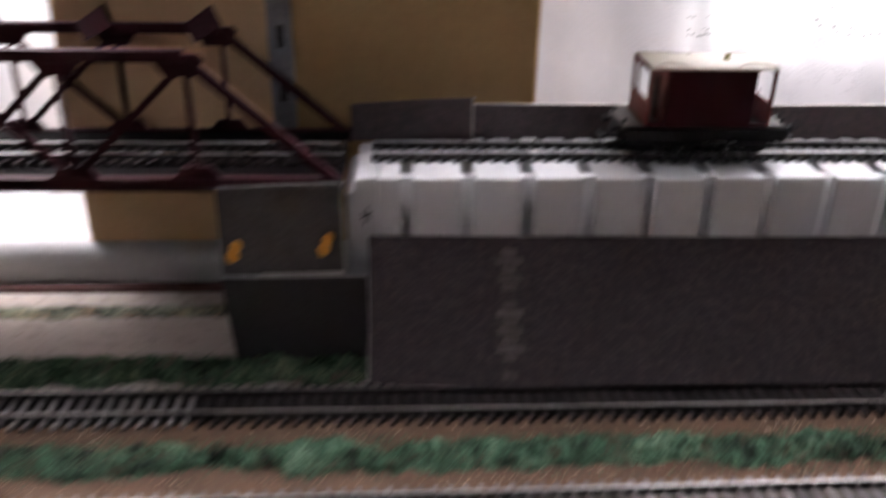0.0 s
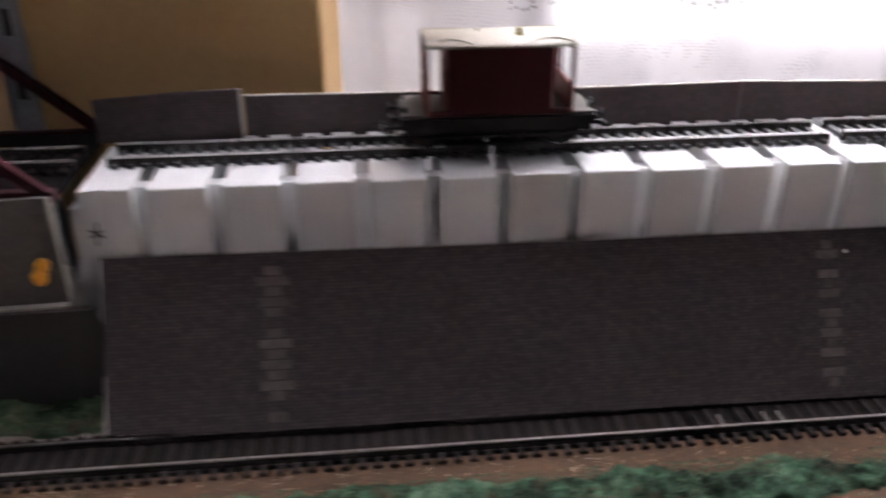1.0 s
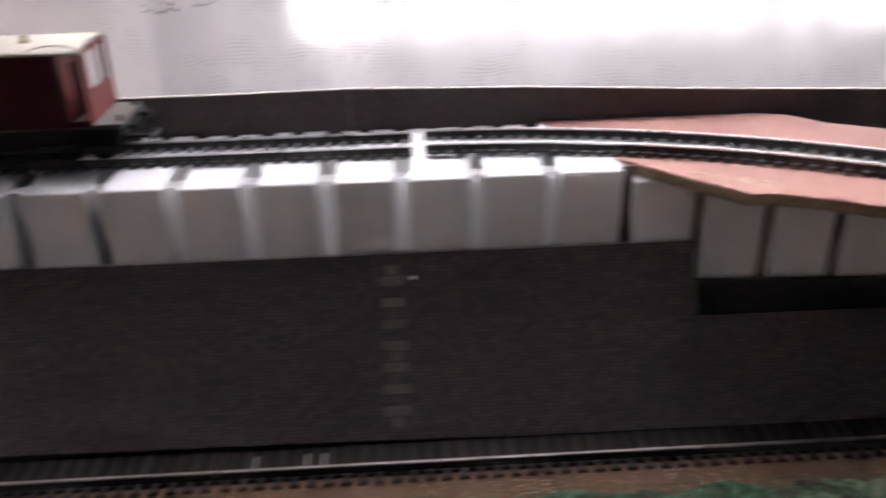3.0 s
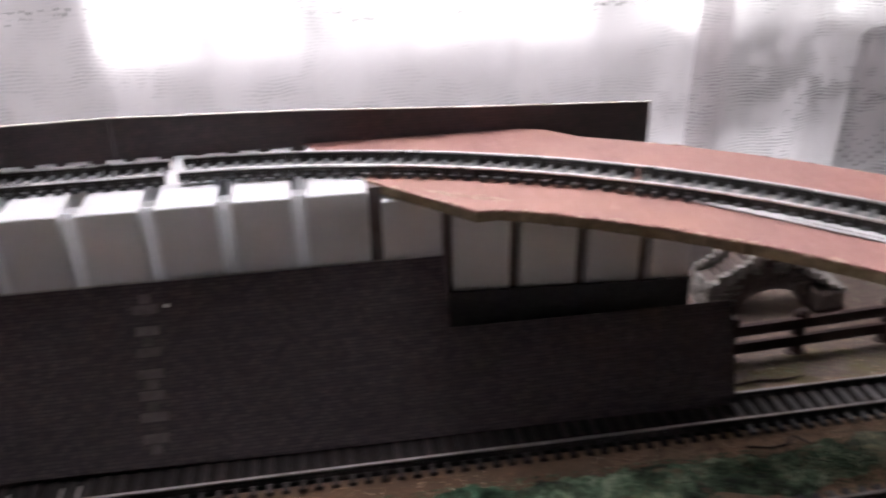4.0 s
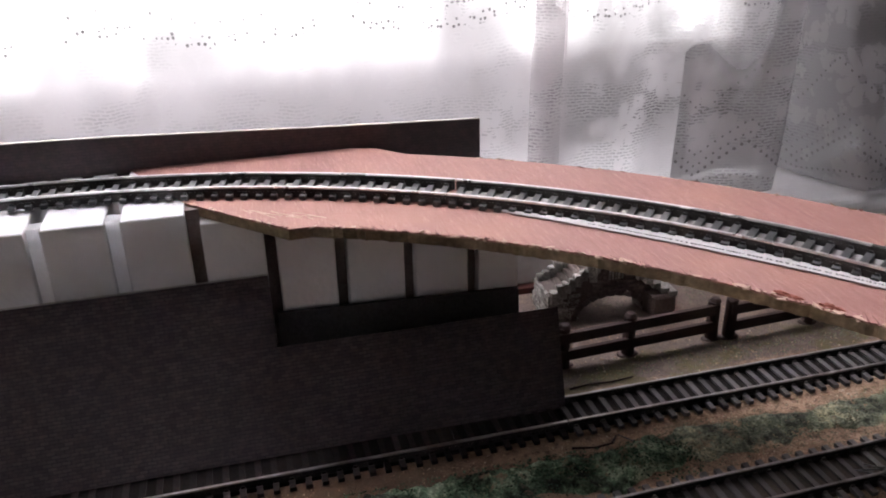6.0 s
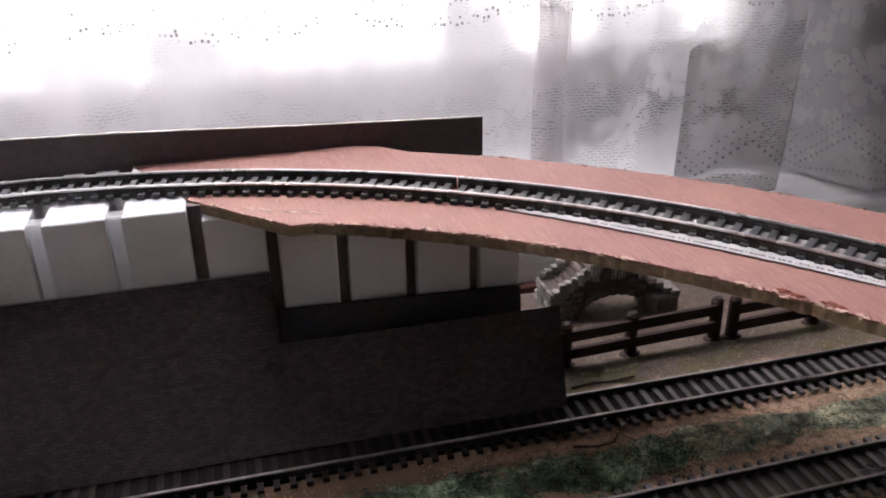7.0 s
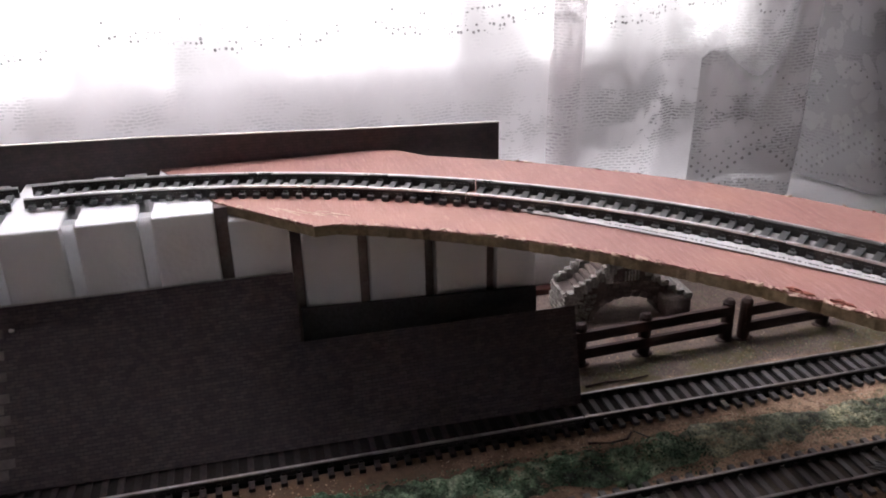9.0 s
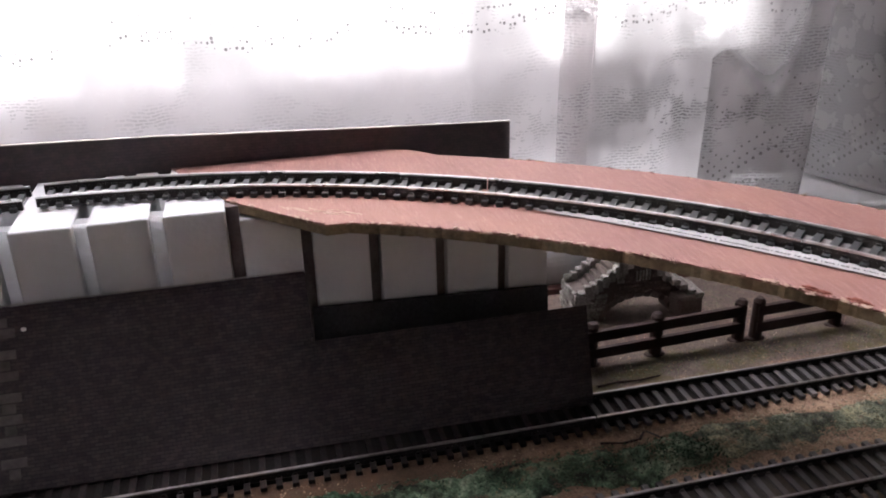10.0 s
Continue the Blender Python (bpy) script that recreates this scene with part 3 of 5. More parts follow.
def box(bm, x0, x1, y0, y1, z0, z1, bevel=0.0, m=None):
    got = bmesh.ops.create_cube(bm, size=1.0)
    vs = got["verts"]
    bmesh.ops.transform(bm, matrix=Matrix.Translation(((x0 + x1) / 2, (y0 + y1) / 2, (z0 + z1) / 2)) @ Matrix.Diagonal((x1 - x0, y1 - y0, z1 - z0, 1)), verts=vs)
    if bevel:
        es = list({e for v in vs for e in v.link_edges})
        r = bmesh.ops.bevel(bm, geom=es, offset=bevel, segments=2, affect="EDGES", profile=0.5)
        vs = list({v for f in r["faces"] for v in f.verts} | {v for v in vs if v.is_valid})
    if m:
        bmesh.ops.transform(bm, matrix=m, verts=vs)
    return vs


def rod(bm, a, b, r0, r1=None, seg=8):
    a, b = Vector(a), Vector(b)
    d = b - a
    m = Matrix.Translation((a + b) / 2) @ d.to_track_quat("Z", "Y").to_matrix().to_4x4()
    bmesh.ops.create_cone(bm, cap_ends=True, segments=seg, radius1=r0, radius2=r0 if r1 is None else r1, depth=d.length, matrix=m)


def beam(bm, a, b, w, h, up=(0, 1, 0)):
    """A straight bar of w by h between two points; h lies along `up` crossed out of the way."""
    a, b = Vector(a), Vector(b)
    d = b - a
    side = d.cross(Vector(up)).normalized()
    upv = side.cross(d).normalized()
    m = Matrix((side, upv, d.normalized())).transposed().to_4x4()
    m.translation = (a + b) / 2
    got = bmesh.ops.create_cube(bm, size=1.0)
    bmesh.ops.transform(bm, matrix=m @ Matrix.Diagonal((w, h, d.length, 1)), verts=got["verts"])


def prism(bm, outline, y0, y1, m=None):
    """Extrudes an outline of (x, z) along y."""
    a = [bm.verts.new((x, y0, z)) for x, z in outline]
    b = [bm.verts.new((x, y1, z)) for x, z in outline]
    bm.faces.new(a)
    bm.faces.new(list(reversed(b)))
    n = len(a)
    for k in range(n):
        bm.faces.new((a[k], b[k], b[(k + 1) % n], a[(k + 1) % n]))
    if m:
        bmesh.ops.transform(bm, matrix=m, verts=a + b)


def slab(bm, outline, z0, z1):
    """Extrudes an outline of (x, y) upwards."""
    a = [bm.verts.new((x, y, z0)) for x, y in outline]
    b = [bm.verts.new((x, y, z1)) for x, y in outline]
    bm.faces.new(list(reversed(a)))
    bm.faces.new(b)
    n = len(a)
    for k in range(n):
        bm.faces.new((a[k], a[(k + 1) % n], b[(k + 1) % n], b[k]))


def sweep(bm, path, profile):
    """Sweeps a closed profile (sideways, up) along points that lie level."""
    rings = []
    for k, p in enumerate(path):
        p = Vector(p)
        d = (Vector(path[min(k + 1, len(path) - 1)]) - Vector(path[max(k - 1, 0)])).normalized()
        n = Vector((-d.y, d.x, 0)).normalized()
        rings.append([bm.verts.new(p + n * u + Vector((0, 0, v))) for u, v in profile])
    m = len(profile)
    for r, s in zip(rings, rings[1:]):
        for k in range(m):
            bm.faces.new((r[k], r[(k + 1) % m], s[(k + 1) % m], s[k]))
    bm.faces.new(rings[0])
    bm.faces.new(list(reversed(rings[-1])))


# ---- the room round the layout ----
RX0, RX1, RY0, RY1, RZ0, RZ1 = -1.6, 2.2, -1.9, 0.80, -0.76, 1.62
bm = bmesh.new()
box(bm, RX0, RX1, RY0, RY1 + 0.25, RZ0 - 0.05, RZ0)
solid("floor", bm, CARPET, "brown carpet floor of the room", "floor", "structure")
bm = bmesh.new()
box(bm, RX0 - 0.1, RX1 + 0.1, RY0 - 0.1, RY1 + 0.25, RZ1, RZ1 + 0.05)
solid("ceiling", bm, CEILING_PAINT, "plain white painted ceiling", "ceiling", "structure")
for name, dims in (("wall_west", (RX0 - 0.1, RX0, RY0, RY1 + 0.2)), ("wall_east", (RX1, RX1 + 0.1, RY0, RY1 + 0.2)), ("wall_south", (RX0 - 0.1, RX1 + 0.1, RY0 - 0.1, RY0))):
    bm = bmesh.new()
    box(bm, *dims, RZ0, RZ1)
    solid(name, bm, WALL_PAINT, "plain pale painted room wall", "wall", "structure")
bm = bmesh.new()
box(bm, RX0, WIN_X0, RY1, RY1 + 0.12, RZ0, RZ1)
box(bm, WIN_X1, RX1, RY1, RY1 + 0.12, RZ0, RZ1)
box(bm, WIN_X0, WIN_X1, RY1, RY1 + 0.12, RZ0, WIN_Z0)
box(bm, WIN_X0, WIN_X1, RY1, RY1 + 0.12, WIN_Z1, RZ1)
box(bm, -0.060, 0.243, RY1, RY1 + 0.04, WIN_Z0 + 0.0005, WIN_Z1 - 0.0005)
solid("wall_north", bm, WINDOW_WALL, "painted room wall with a wide window", "wall", "structure")

win = thing("window_1", (0, RY1, 0), "wide white-framed window behind lace curtains", "window", kind="structure")
bm = bmesh.new()
for x0, x1, z0, z1 in ((WIN_X0, WIN_X1, WIN_Z0, WIN_Z0 + 0.03), (WIN_X0, WIN_X1, WIN_Z1 - 0.03, WIN_Z1), (WIN_X0, WIN_X0 + 0.03, WIN_Z0 + 0.03, WIN_Z1 - 0.03), (WIN_X1 - 0.03, WIN_X1, WIN_Z0 + 0.03, WIN_Z1 - 0.03)):
    box(bm, x0 + 0.001, x1 - 0.001, 0.012, 0.04, z0 + 0.001, z1 - 0.001, 0.003)
part("window_frame", bm, WHITE_PAINT, win)

bm = bmesh.new()
box(bm, WIN_X0 - 0.02, WIN_X1 + 0.02, 0.90, 0.91, WIN_Z0 - 0.06, SKY_Z0 + 0.02)
solid("backdrop", bm, OUTSIDE, "bright hazy garden light outside the window", "backdrop", "structure")

# window board with a rounded nose
bm = bmesh.new()
nose = [(0.6040, 0.0038)] + [(0.6165 - 0.0125 * math.cos(a), 0.0150 + 0.0135 * math.sin(a)) for a in [radians(k) for k in range(-12, 91, 12)]]
outline = nose + [(RY1 - 0.001, 0.0285), (RY1 - 0.001, 0.004)]
ra = [bm.verts.new((-1.3, y, z)) for y, z in outline]
rb = [bm.verts.new((1.9, y, z)) for y, z in outline]
bm.faces.new(ra)
bm.faces.new(list(reversed(rb)))
for k in range(len(outline)):
    j = (k + 1) % len(outline)
    bm.faces.new((ra[k], ra[j], rb[j], rb[k]))
solid("window_sill", bm, WHITE_PAINT, "white painted window board with a rounded nose", "window sill", "structure")


def curtain(name, x0, x1, y, amp, top, label, mat, seed, taper=0.0, forward=0.0, reach=0.1, low_top=None, edged=True):
    """A hanging net: folds that fade upwards; taper gathers its hem, forward brings it out over the sill; low_top cuts it short up to an x."""
    rnd = random.Random(seed)
    waves = [(rnd.uniform(14, 24), rnd.uniform(0, 6), 0.5), (rnd.uniform(34, 50), rnd.uniform(0, 6), 0.32), (rnd.uniform(90, 130), rnd.uniform(0, 6), 0.26)]
    nx, nz = int((x1 - x0) / 0.0030), 50
    bm = bmesh.new()
    lay = bm.loops.layers.uv.new("UVMap")
    # Thin and worn carry the glow fade along a cut net's edge
    thin = bm.loops.layers.uv.new("Thin")
    grid, flat, worn = [], [], []
    along = x0
    for i in range(nx + 1):
        u = x0 + (x1 - x0) * i / nx
        col, fc, wc = [], [], []
        crest = top
        if low_top:
            rise = min(1.0, max(0.0, (u - low_top[0]) / low_top[1]))
            crest = low_top[2] + (top - low_top[2]) * rise ** 4 - 0.006 * max(0.0, 1 - (u - x0) / 0.006) ** 2
        for k in range(nz + 1):
            s = (k / nz) ** 1.7
            z = 0.0300 + (crest - 0.030) * s
            low = max(0.0, 1.0 - (z - 0.03) / 0.16)
            x = u - taper * (u - x0) * low ** 1.3
            flare = 1.0 - 0.45 * min(1.0, (z - 0.03) / 0.5)
            back = min(1.0, max(0.0, (0.20 - x) / 0.08))
            yy = y + 0.034 * back * back * (3 - 2 * back)
            dy = sum(a * math.sin(w * (u + 0.06 * (z - 0.1)) + p) for w, p, a in waves) * amp * flare
            dy += 0.005 * noise.noise(Vector((u * 11, z * 11, seed)))
            edge = min(u - x0, x1 - u)
            if edge < 0.006:
                dy += 0.004 * (1 - edge / 0.006)
            out = min(1.0, max(0.0, (u - x0) / reach))
            dy -= forward * out * out * (3 - 2 * out) * (0.35 + 0.65 * low)
            hem = abs(0.0025 * math.sin(u * 41 + seed)) if k == 0 else 0.0
            col.append(bm.verts.new((x, yy + dy, z + hem)))
            fc.append((u * 1.06, z - 0.030))
            wc.append((min(1.0, (crest - z) / (0.003 + 0.050 * min(1.0, max(0.0, (u - x0 - 0.014) / 0.030)))) if low_top else 1.0, 0.0))
        if grid:
            along += (col[0].co.xy - grid[-1][0].co.xy).length
        grid.append(col)
        flat.append([(along * 1.06, w) for _, w in fc])
        worn.append(wc)
    shape = [[v.co.copy() for v in col] for col in grid]
    for i in range(nx):
        for k in range(nz):
            f = bm.faces.new((grid[i][k], grid[i + 1][k], grid[i + 1][k + 1], grid[i][k + 1]))
            f.smooth = True
            for lp, (a, b) in zip(f.loops, ((i, k), (i + 1, k), (i + 1, k + 1), (i, k + 1))):
                lp[lay].uv = flat[a][b]
                lp[thin].uv = worn[a][b]
    me = bpy.data.meshes.new(name)
    bm.to_mesh(me)
    bm.free()
    me.materials.append(mat)
    net = tagged(new(name, me), label, "curtain", "lace curtains at the window")
    for i, j in ((0, 1), (nx, nx - 1)) if edged else ():
        bm = bmesh.new()
        rows = []
        for a, b in zip(shape[i], shape[j]):
            d = (b - a).normalized() * 0.0006
            out = Vector((0, -0.0003, 0))
            rows.append([bm.verts.new(q) for q in (a + out, a + d + out, a + d - out, a - out)])
        for r, s in zip(rows, rows[1:]):
            for k in range(4):
                bm.faces.new((r[k], r[(k + 1) % 4], s[(k + 1) % 4], s[k]))
        part("selvage", bm, SELVAGE, net, "closely woven edge")
    return net


curtain("lace_curtain", -0.95, 0.637, 0.662, 0.016, 1.50, "long white lace net curtain hanging over the window sill", LACE, 3)
curtain("lace_curtain", 0.6110, 0.6310, 0.653, 0.004, 1.50, "narrow folded strip of white lace with open holes", LACE_FOLD, 21, edged=False)
curtain("lace_curtain", 0.617, 0.860, 0.672, 0.013, 1.50, "narrow white lace net curtain with horizontal openwork", LACE_OPEN, 5)
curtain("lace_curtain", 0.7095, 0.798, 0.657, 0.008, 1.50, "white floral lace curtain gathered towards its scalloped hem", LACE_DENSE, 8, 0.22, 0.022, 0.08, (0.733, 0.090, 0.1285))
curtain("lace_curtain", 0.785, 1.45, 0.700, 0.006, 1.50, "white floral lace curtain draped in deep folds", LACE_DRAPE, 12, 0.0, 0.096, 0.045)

# baseboard with a red-brown lipping along the sill
bm = bmesh.new()
nx, ny = 170, 46
X0, X1, Y0, Y1 = -0.95, 1.45, -0.05, 0.597
rows = [[bm.verts.new((X0 + (X1 - X0) * i / nx, Y0 + (Y1 - Y0) * k / ny, 0.0006 * noise.noise(Vector((i * 0.31, k * 0.31, 1))))) for k in range(ny + 1)] for i in range(nx + 1)]
for i in range(nx):
    for k in range(ny):
        bm.faces.new((rows[i][k], rows[i + 1][k], rows[i + 1][k + 1], rows[i][k + 1]))
edge = [r[0] for r in rows] + rows[-1][1:] + [r[-1] for r in reversed(rows[:-1])] + list(reversed(rows[0][1:-1]))
low = [bm.verts.new((v.co.x, v.co.y, -0.02)) for v in edge]
for k in range(len(edge)):
    j = (k + 1) % len(edge)
    bm.faces.new((edge[k], low[k], low[j], edge[j]))
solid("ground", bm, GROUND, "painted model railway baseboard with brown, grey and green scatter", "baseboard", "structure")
bm = bmesh.new()
box(bm, X0, X1, 0.5975, 0.6035, -0.02, 0.0036, 0.0008)
solid("trim", bm, RED_EDGE, "red-brown lipping along the back of the baseboard", "trim", "structure")

# ---- tracks ----
RAIL_H = 0.0050
RAIL = [(-0.00075, 0.0024), (0.00075, 0.0024), (0.00075, 0.0029), (0.0003, 0.0031), (0.0003, 0.0041), (0.00068, 0.0043), (0.00068, RAIL_H - 0.0002), (0.00052, RAIL_H), (-0.00052, RAIL_H), (-0.00068, RAIL_H - 0.0002), (-0.00068, 0.0043), (-0.0003, 0.0041), (-0.0003, 0.0031), (-0.00075, 0.0029)]
HALF = 0.0087


def sleeper_mesh(name, mat, half_len=0.0150, half_w=0.0016, far_len=None):
    bm = bmesh.new()
    box(bm, -half_w, half_w, -half_len, far_len or half_len, 0.0, 0.0019)
    for s in (-HALF, HALF):
        box(bm, -0.0008, 0.0008, s - 0.0015, s + 0.0015, 0.0017, 0.0028)
    return mesh_of(name, bm, mat)


SLEEPER_NEW = sleeper_mesh("sleeper", SLEEPER, 0.0124, 0.0014)
SLEEPER_DARK = sleeper_mesh("sleeper", DARK_SLEEPER, 0.0152, 0.0013)
SLEEPER_PALE = sleeper_mesh("sleeper", PALE_SLEEPER, 0.0152, 0.0013)
SLEEPER_OLD = sleeper_mesh("sleeper", OLD_SLEEPER, 0.0152, 0.0013, 0.0112)


def track(name, path, z, label, steel, sleeper, pitch=0.0065, group="model railway tracks", web=None, bed=None, far=0.0104):
    """A length of track along level points (x, y), with sleepers at equal steps."""
    pts = [Vector((x, y, 0)) for x, y in path]
    at = Vector((pts[0].x, pts[0].y, z))
    t = thing(name, at, label, "railway track", group)
    run = [0.0]
    for a, b in zip(pts, pts[1:]):
        run.append(run[-1] + (b - a).length)

    def place(s):
        for k in range(len(run) - 1):
            if s <= run[k + 1] or k == len(run) - 2:
                d = (pts[k + 1] - pts[k]).normalized()
                return pts[k] + d * (s - run[k]), d

    fine = [place(run[-1] * k / (len(pts) * 4)) for k in range(len(pts) * 4 + 1)] if len(pts) > 2 else [(pts[0], (pts[1] - pts[0]).normalized()), (pts[1], (pts[1] - pts[0]).normalized())]
    base = Vector((at.x, at.y, 0))
    for side in (-HALF, HALF):
        bm = bmesh.new()
        sweep(bm, [p + Vector((-d.y, d.x, 0)) * side - base for p, d in fine], RAIL)
        part("rail", bm, steel, t)
    # dark strip over each rail's side paints its shade down into the gaps
    if web:
        bm = bmesh.new()
        for side in (-HALF, HALF):
            sweep(bm, [p + Vector((-d.y, d.x, 0)) * side - base for p, d in fine], [(-0.00095, 0.0002), (0.00095, 0.0002), (0.00085, 0.0024), (0.00052, 0.0040), (-0.00052, 0.0040), (-0.00085, 0.0024)])
        part("web", bm, web, t)
    # strip that paints in the shade between sleepers and at the wall's foot
    if bed:
        bm = bmesh.new()
        sweep(bm, [p - base for p, d in fine], [(-0.0104, -0.0006), (far, -0.0006), (far - 0.0004, 0.0011), (-0.0100, 0.0011)])
        part("track_bed", bm, bed, t, "dirty bed toned for the shade between the sleepers")
    n = int(run[-1] / pitch)
    for k in range(n):
        p, d = place((k + 0.5) * run[-1] / n)
        ob = new("sleeper", sleeper)
        ob.parent = t
        ob.location = p - base + Vector((0, 0, 0.0002))
        ob.rotation_euler = (0, 0, math.atan2(d.y, d.x) + random.uniform(-0.012, 0.012))
    return t


UP_Y, UP_Z = 0.5585, 0.1016
LOW_Y, LOW2_Y = 0.4787, 0.4068
CX, CY, CR = 0.332, UP_Y - 0.3790, 0.3790


def arc(a0, a1, n, r=CR):
    return [(CX + r * math.sin(radians(a0 + (a1 - a0) * k / n)), CY + r * math.cos(radians(a0 + (a1 - a0) * k / n))) for k in range(n + 1)]


track("railway_track", [(0.0015, UP_Y), (0.1675, UP_Y)], UP_Z, "straight track with bright rails and black sleepers on foam", STEEL, SLEEPER_NEW, web=UP_WEB)
track("railway_track", [(0.1685, UP_Y), (0.3262, UP_Y)], UP_Z, "straight track with bright rails and black sleepers on foam", STEEL, SLEEPER_NEW, web=UP_WEB)
track("railway_track", arc(0.0, 29.62, 22), UP_Z + 0.0006, "curved track with bright rails and black sleepers on plywood", STEEL, SLEEPER_NEW, web=UP_WEB)
track("railway_track", arc(29.70, 71.0, 30), UP_Z + 0.0006, "curved track with bright rails and black sleepers on plywood", STEEL, SLEEPER_NEW, web=UP_WEB)
track("railway_track", [(-0.62, LOW_Y), (-0.0825, LOW_Y)], 0.0006, "old straight track with sleepers paled for daylight on brown baseboard", OLD_STEEL, SLEEPER_PALE, bed=SHADE_BED, far=0.0150, web=RAIL_WEB)
track("railway_track", [(-0.0820, LOW_Y), (0.245, LOW_Y)], 0.0006, "old straight track with dull rails below the wall", OLD_STEEL, SLEEPER_DARK, bed=SHADE_BED, far=0.0150, web=RAIL_WEB)
track("railway_track", [(0.246, LOW_Y), (0.5610, LOW_Y)], 0.0006, "old straight track with dull rails at the wall's foot", OLD_STEEL, SLEEPER_DARK, bed=SHADE_BED, far=0.0165, web=RAIL_WEB)
track("railway_track", [(0.5615, LOW_Y), (1.15, LOW_Y)], 0.0006, "old straight track with sleepers greyed for daylight beside the grass", OLD_STEEL, SLEEPER_OLD, bed=SHADE_BED, web=RAIL_WEB)
track("railway_track", [(-0.52, LOW2_Y - 0.0098), (1.10, LOW2_Y + 0.0105)], 0.0006, "old straight track with dull rails beside the grass", OLD_STEEL, SLEEPER_PALE, bed=BED_PALER, web=RAIL_WEB)

# ---- foam riser: blocks cut in a row from one strip ----
FY0, FY1, PITCH = 0.5235, 0.587, 0.03025
riser = thing("foam_riser", (0, FY0, 0), "white polystyrene foam riser cut into a row of blocks", "foam riser")
rnd = random.Random(5)
GAP = 0.0050
for k in range(1, 20):
    x1 = min(0.108 + PITCH * (k - 4) - (0.0014 if k < 14 else 0.0), 0.5560)
    x0 = max(0.108 + PITCH * (k - 5) + GAP, 0.0050)
    top = 0.1016 if k <= 14 else 0.0968
    deep = 0.0635 if x1 < 0.49 else 0.0300
    j = lambda s: rnd.uniform(-s, s)
    xc, f0 = x0 + 0.011 + j(0.0006), j(0.0005)
    a, b = x0 + j(0.0003), x1 + j(0.0003)
    if k == 1 or deep < 0.05:
        shape = [(a, f0), (b, f0), (b, deep), (a, deep)]
    else:
        shape = [(a, f0), (b, f0), (b, deep), (xc + GAP / 2, deep), (xc + GAP / 2, 0.036), (xc - GAP / 2, 0.036), (xc - GAP / 2, deep), (a, deep)]
    bm = bmesh.new()
    slab(bm, shape, 0.0005, top + j(0.0003))
    front = [e for e in bm.edges if all(v.co.z > 0.05 for v in e.verts) or all(abs(v.co.y - f0) < 1e-6 for v in e.verts)]
    bmesh.ops.bevel(bm, geom=front, offset=0.0008, segments=2, affect="EDGES", profile=0.5)
    part("block", bm, FOAM, riser)
    if k < 19:
        bm = bmesh.new()
        if k < 14:
            box(bm, b - 0.0004, b + GAP + 0.0020, 0.0052, 0.0068, 0.0006, top - 0.0010)
            box(bm, b - 0.0004, b + GAP + 0.0020, 0.0070, 0.0130, top - 0.0022, top - 0.0016)
            box(bm, b - 0.0004, b + GAP + 0.0020, 0.0500, 0.0516, 0.0006, top - 0.0004)
        else:
            box(bm, b - 0.0004, b + GAP + 0.0006, 0.0060, 0.0480, 0.0006, top - 0.0004)
        part("web", bm, FOAM_WEB if k < 14 else BROWN_CARD, riser, "thin foam web between two blocks" if k < 14 else "brown card behind the gap")
bm = bmesh.new()
prism(bm, [(-0.0105, 0.0005), (0.0046, 0.0005), (0.0046, 0.1006), (-0.0060, 0.0996), (-0.0066, 0.0930), (-0.0105, 0.0922)], 0.004, 0.060)
part("end_block", bm, FOAM, riser)
# pen mark on the end of the foam
for k, (a, ln) in enumerate(((82, 0.0105), (30, 0.0062), (-35, 0.0066))):
    bm = bmesh.new()
    m = Matrix.Translation((-0.0010, 0.0030, 0.0812)) @ Matrix.Rotation(radians(-a), 4, "Y")
    box(bm, -ln / 2, ln / 2, 0, 0.0006, -0.00035, 0.00035, 0, m)
    part("pen_stroke", bm, INK, riser, "black pen mark")

# ---- plywood board that carries the curve ----
def ply_outline():
    out = [(0.385, 0.5880), (0.4115, 0.5345), (0.4500, 0.4945)]
    out += [(CX + r * math.sin(radians(a)), CY + r * math.cos(radians(a))) for a, r in ((22 + k * 0.2, 0.3400 + 0.0011 * noise.noise(Vector((k * 0.36, 0, 2))) + 0.0004 * noise.noise(Vector((k * 1.3, 5, 2)))) for k in range(0, 262))]
    out += [(CX + r * math.sin(radians(a)), CY + r * math.cos(radians(a))) for a, r in ((74 - k, 0.4310 + 0.0008 * noise.noise(Vector((k * 0.9, 0, 7)))) for k in range(0, 50))]
    return out + [(0.5015, 0.5835), (0.490, 0.5878)]


board = thing("plywood_board", (0, 0, 0.0975), "raw pink plywood board cut in a curve with rough sawn edge", "plywood board")
out = ply_outline()
bm = bmesh.new()
slab(bm, out, 0.0040, 0.0047)
part("top_veneer", bm, PLY, board)
bm = bmesh.new()
slab(bm, [(x, y) for x, y in out], 0.0, 0.0039)
part("core", bm, PLY_EDGE, board, "brown layered plywood edge")
rnd = random.Random(11)
for k in range(64):
    a = radians(rnd.uniform(22, 70))
    r = 0.3405
    p = Vector((CX + r * math.sin(a), CY + r * math.cos(a), 0.0046))
    bm = bmesh.new()
    ln = rnd.uniform(0.0015, 0.0055)
    m = Matrix.Translation(p) @ Matrix.Rotation(-a + rnd.uniform(0.5, 1.1), 4, "Z")
    prism(bm, [(-0.00045, 0.0), (0.00045, 0.0), (0.0, 0.00022)], -0.0012, ln, m)
    for v in bm.verts:
        if (m.inverted() @ v.co).y > ln * 0.9:
            v.co.xy = (m @ Vector((0.0, ln, 0.0))).xy
    part("saw_splinter", bm, SPLINTER if rnd.random() < 0.65 else PLY, board)
flakes = []
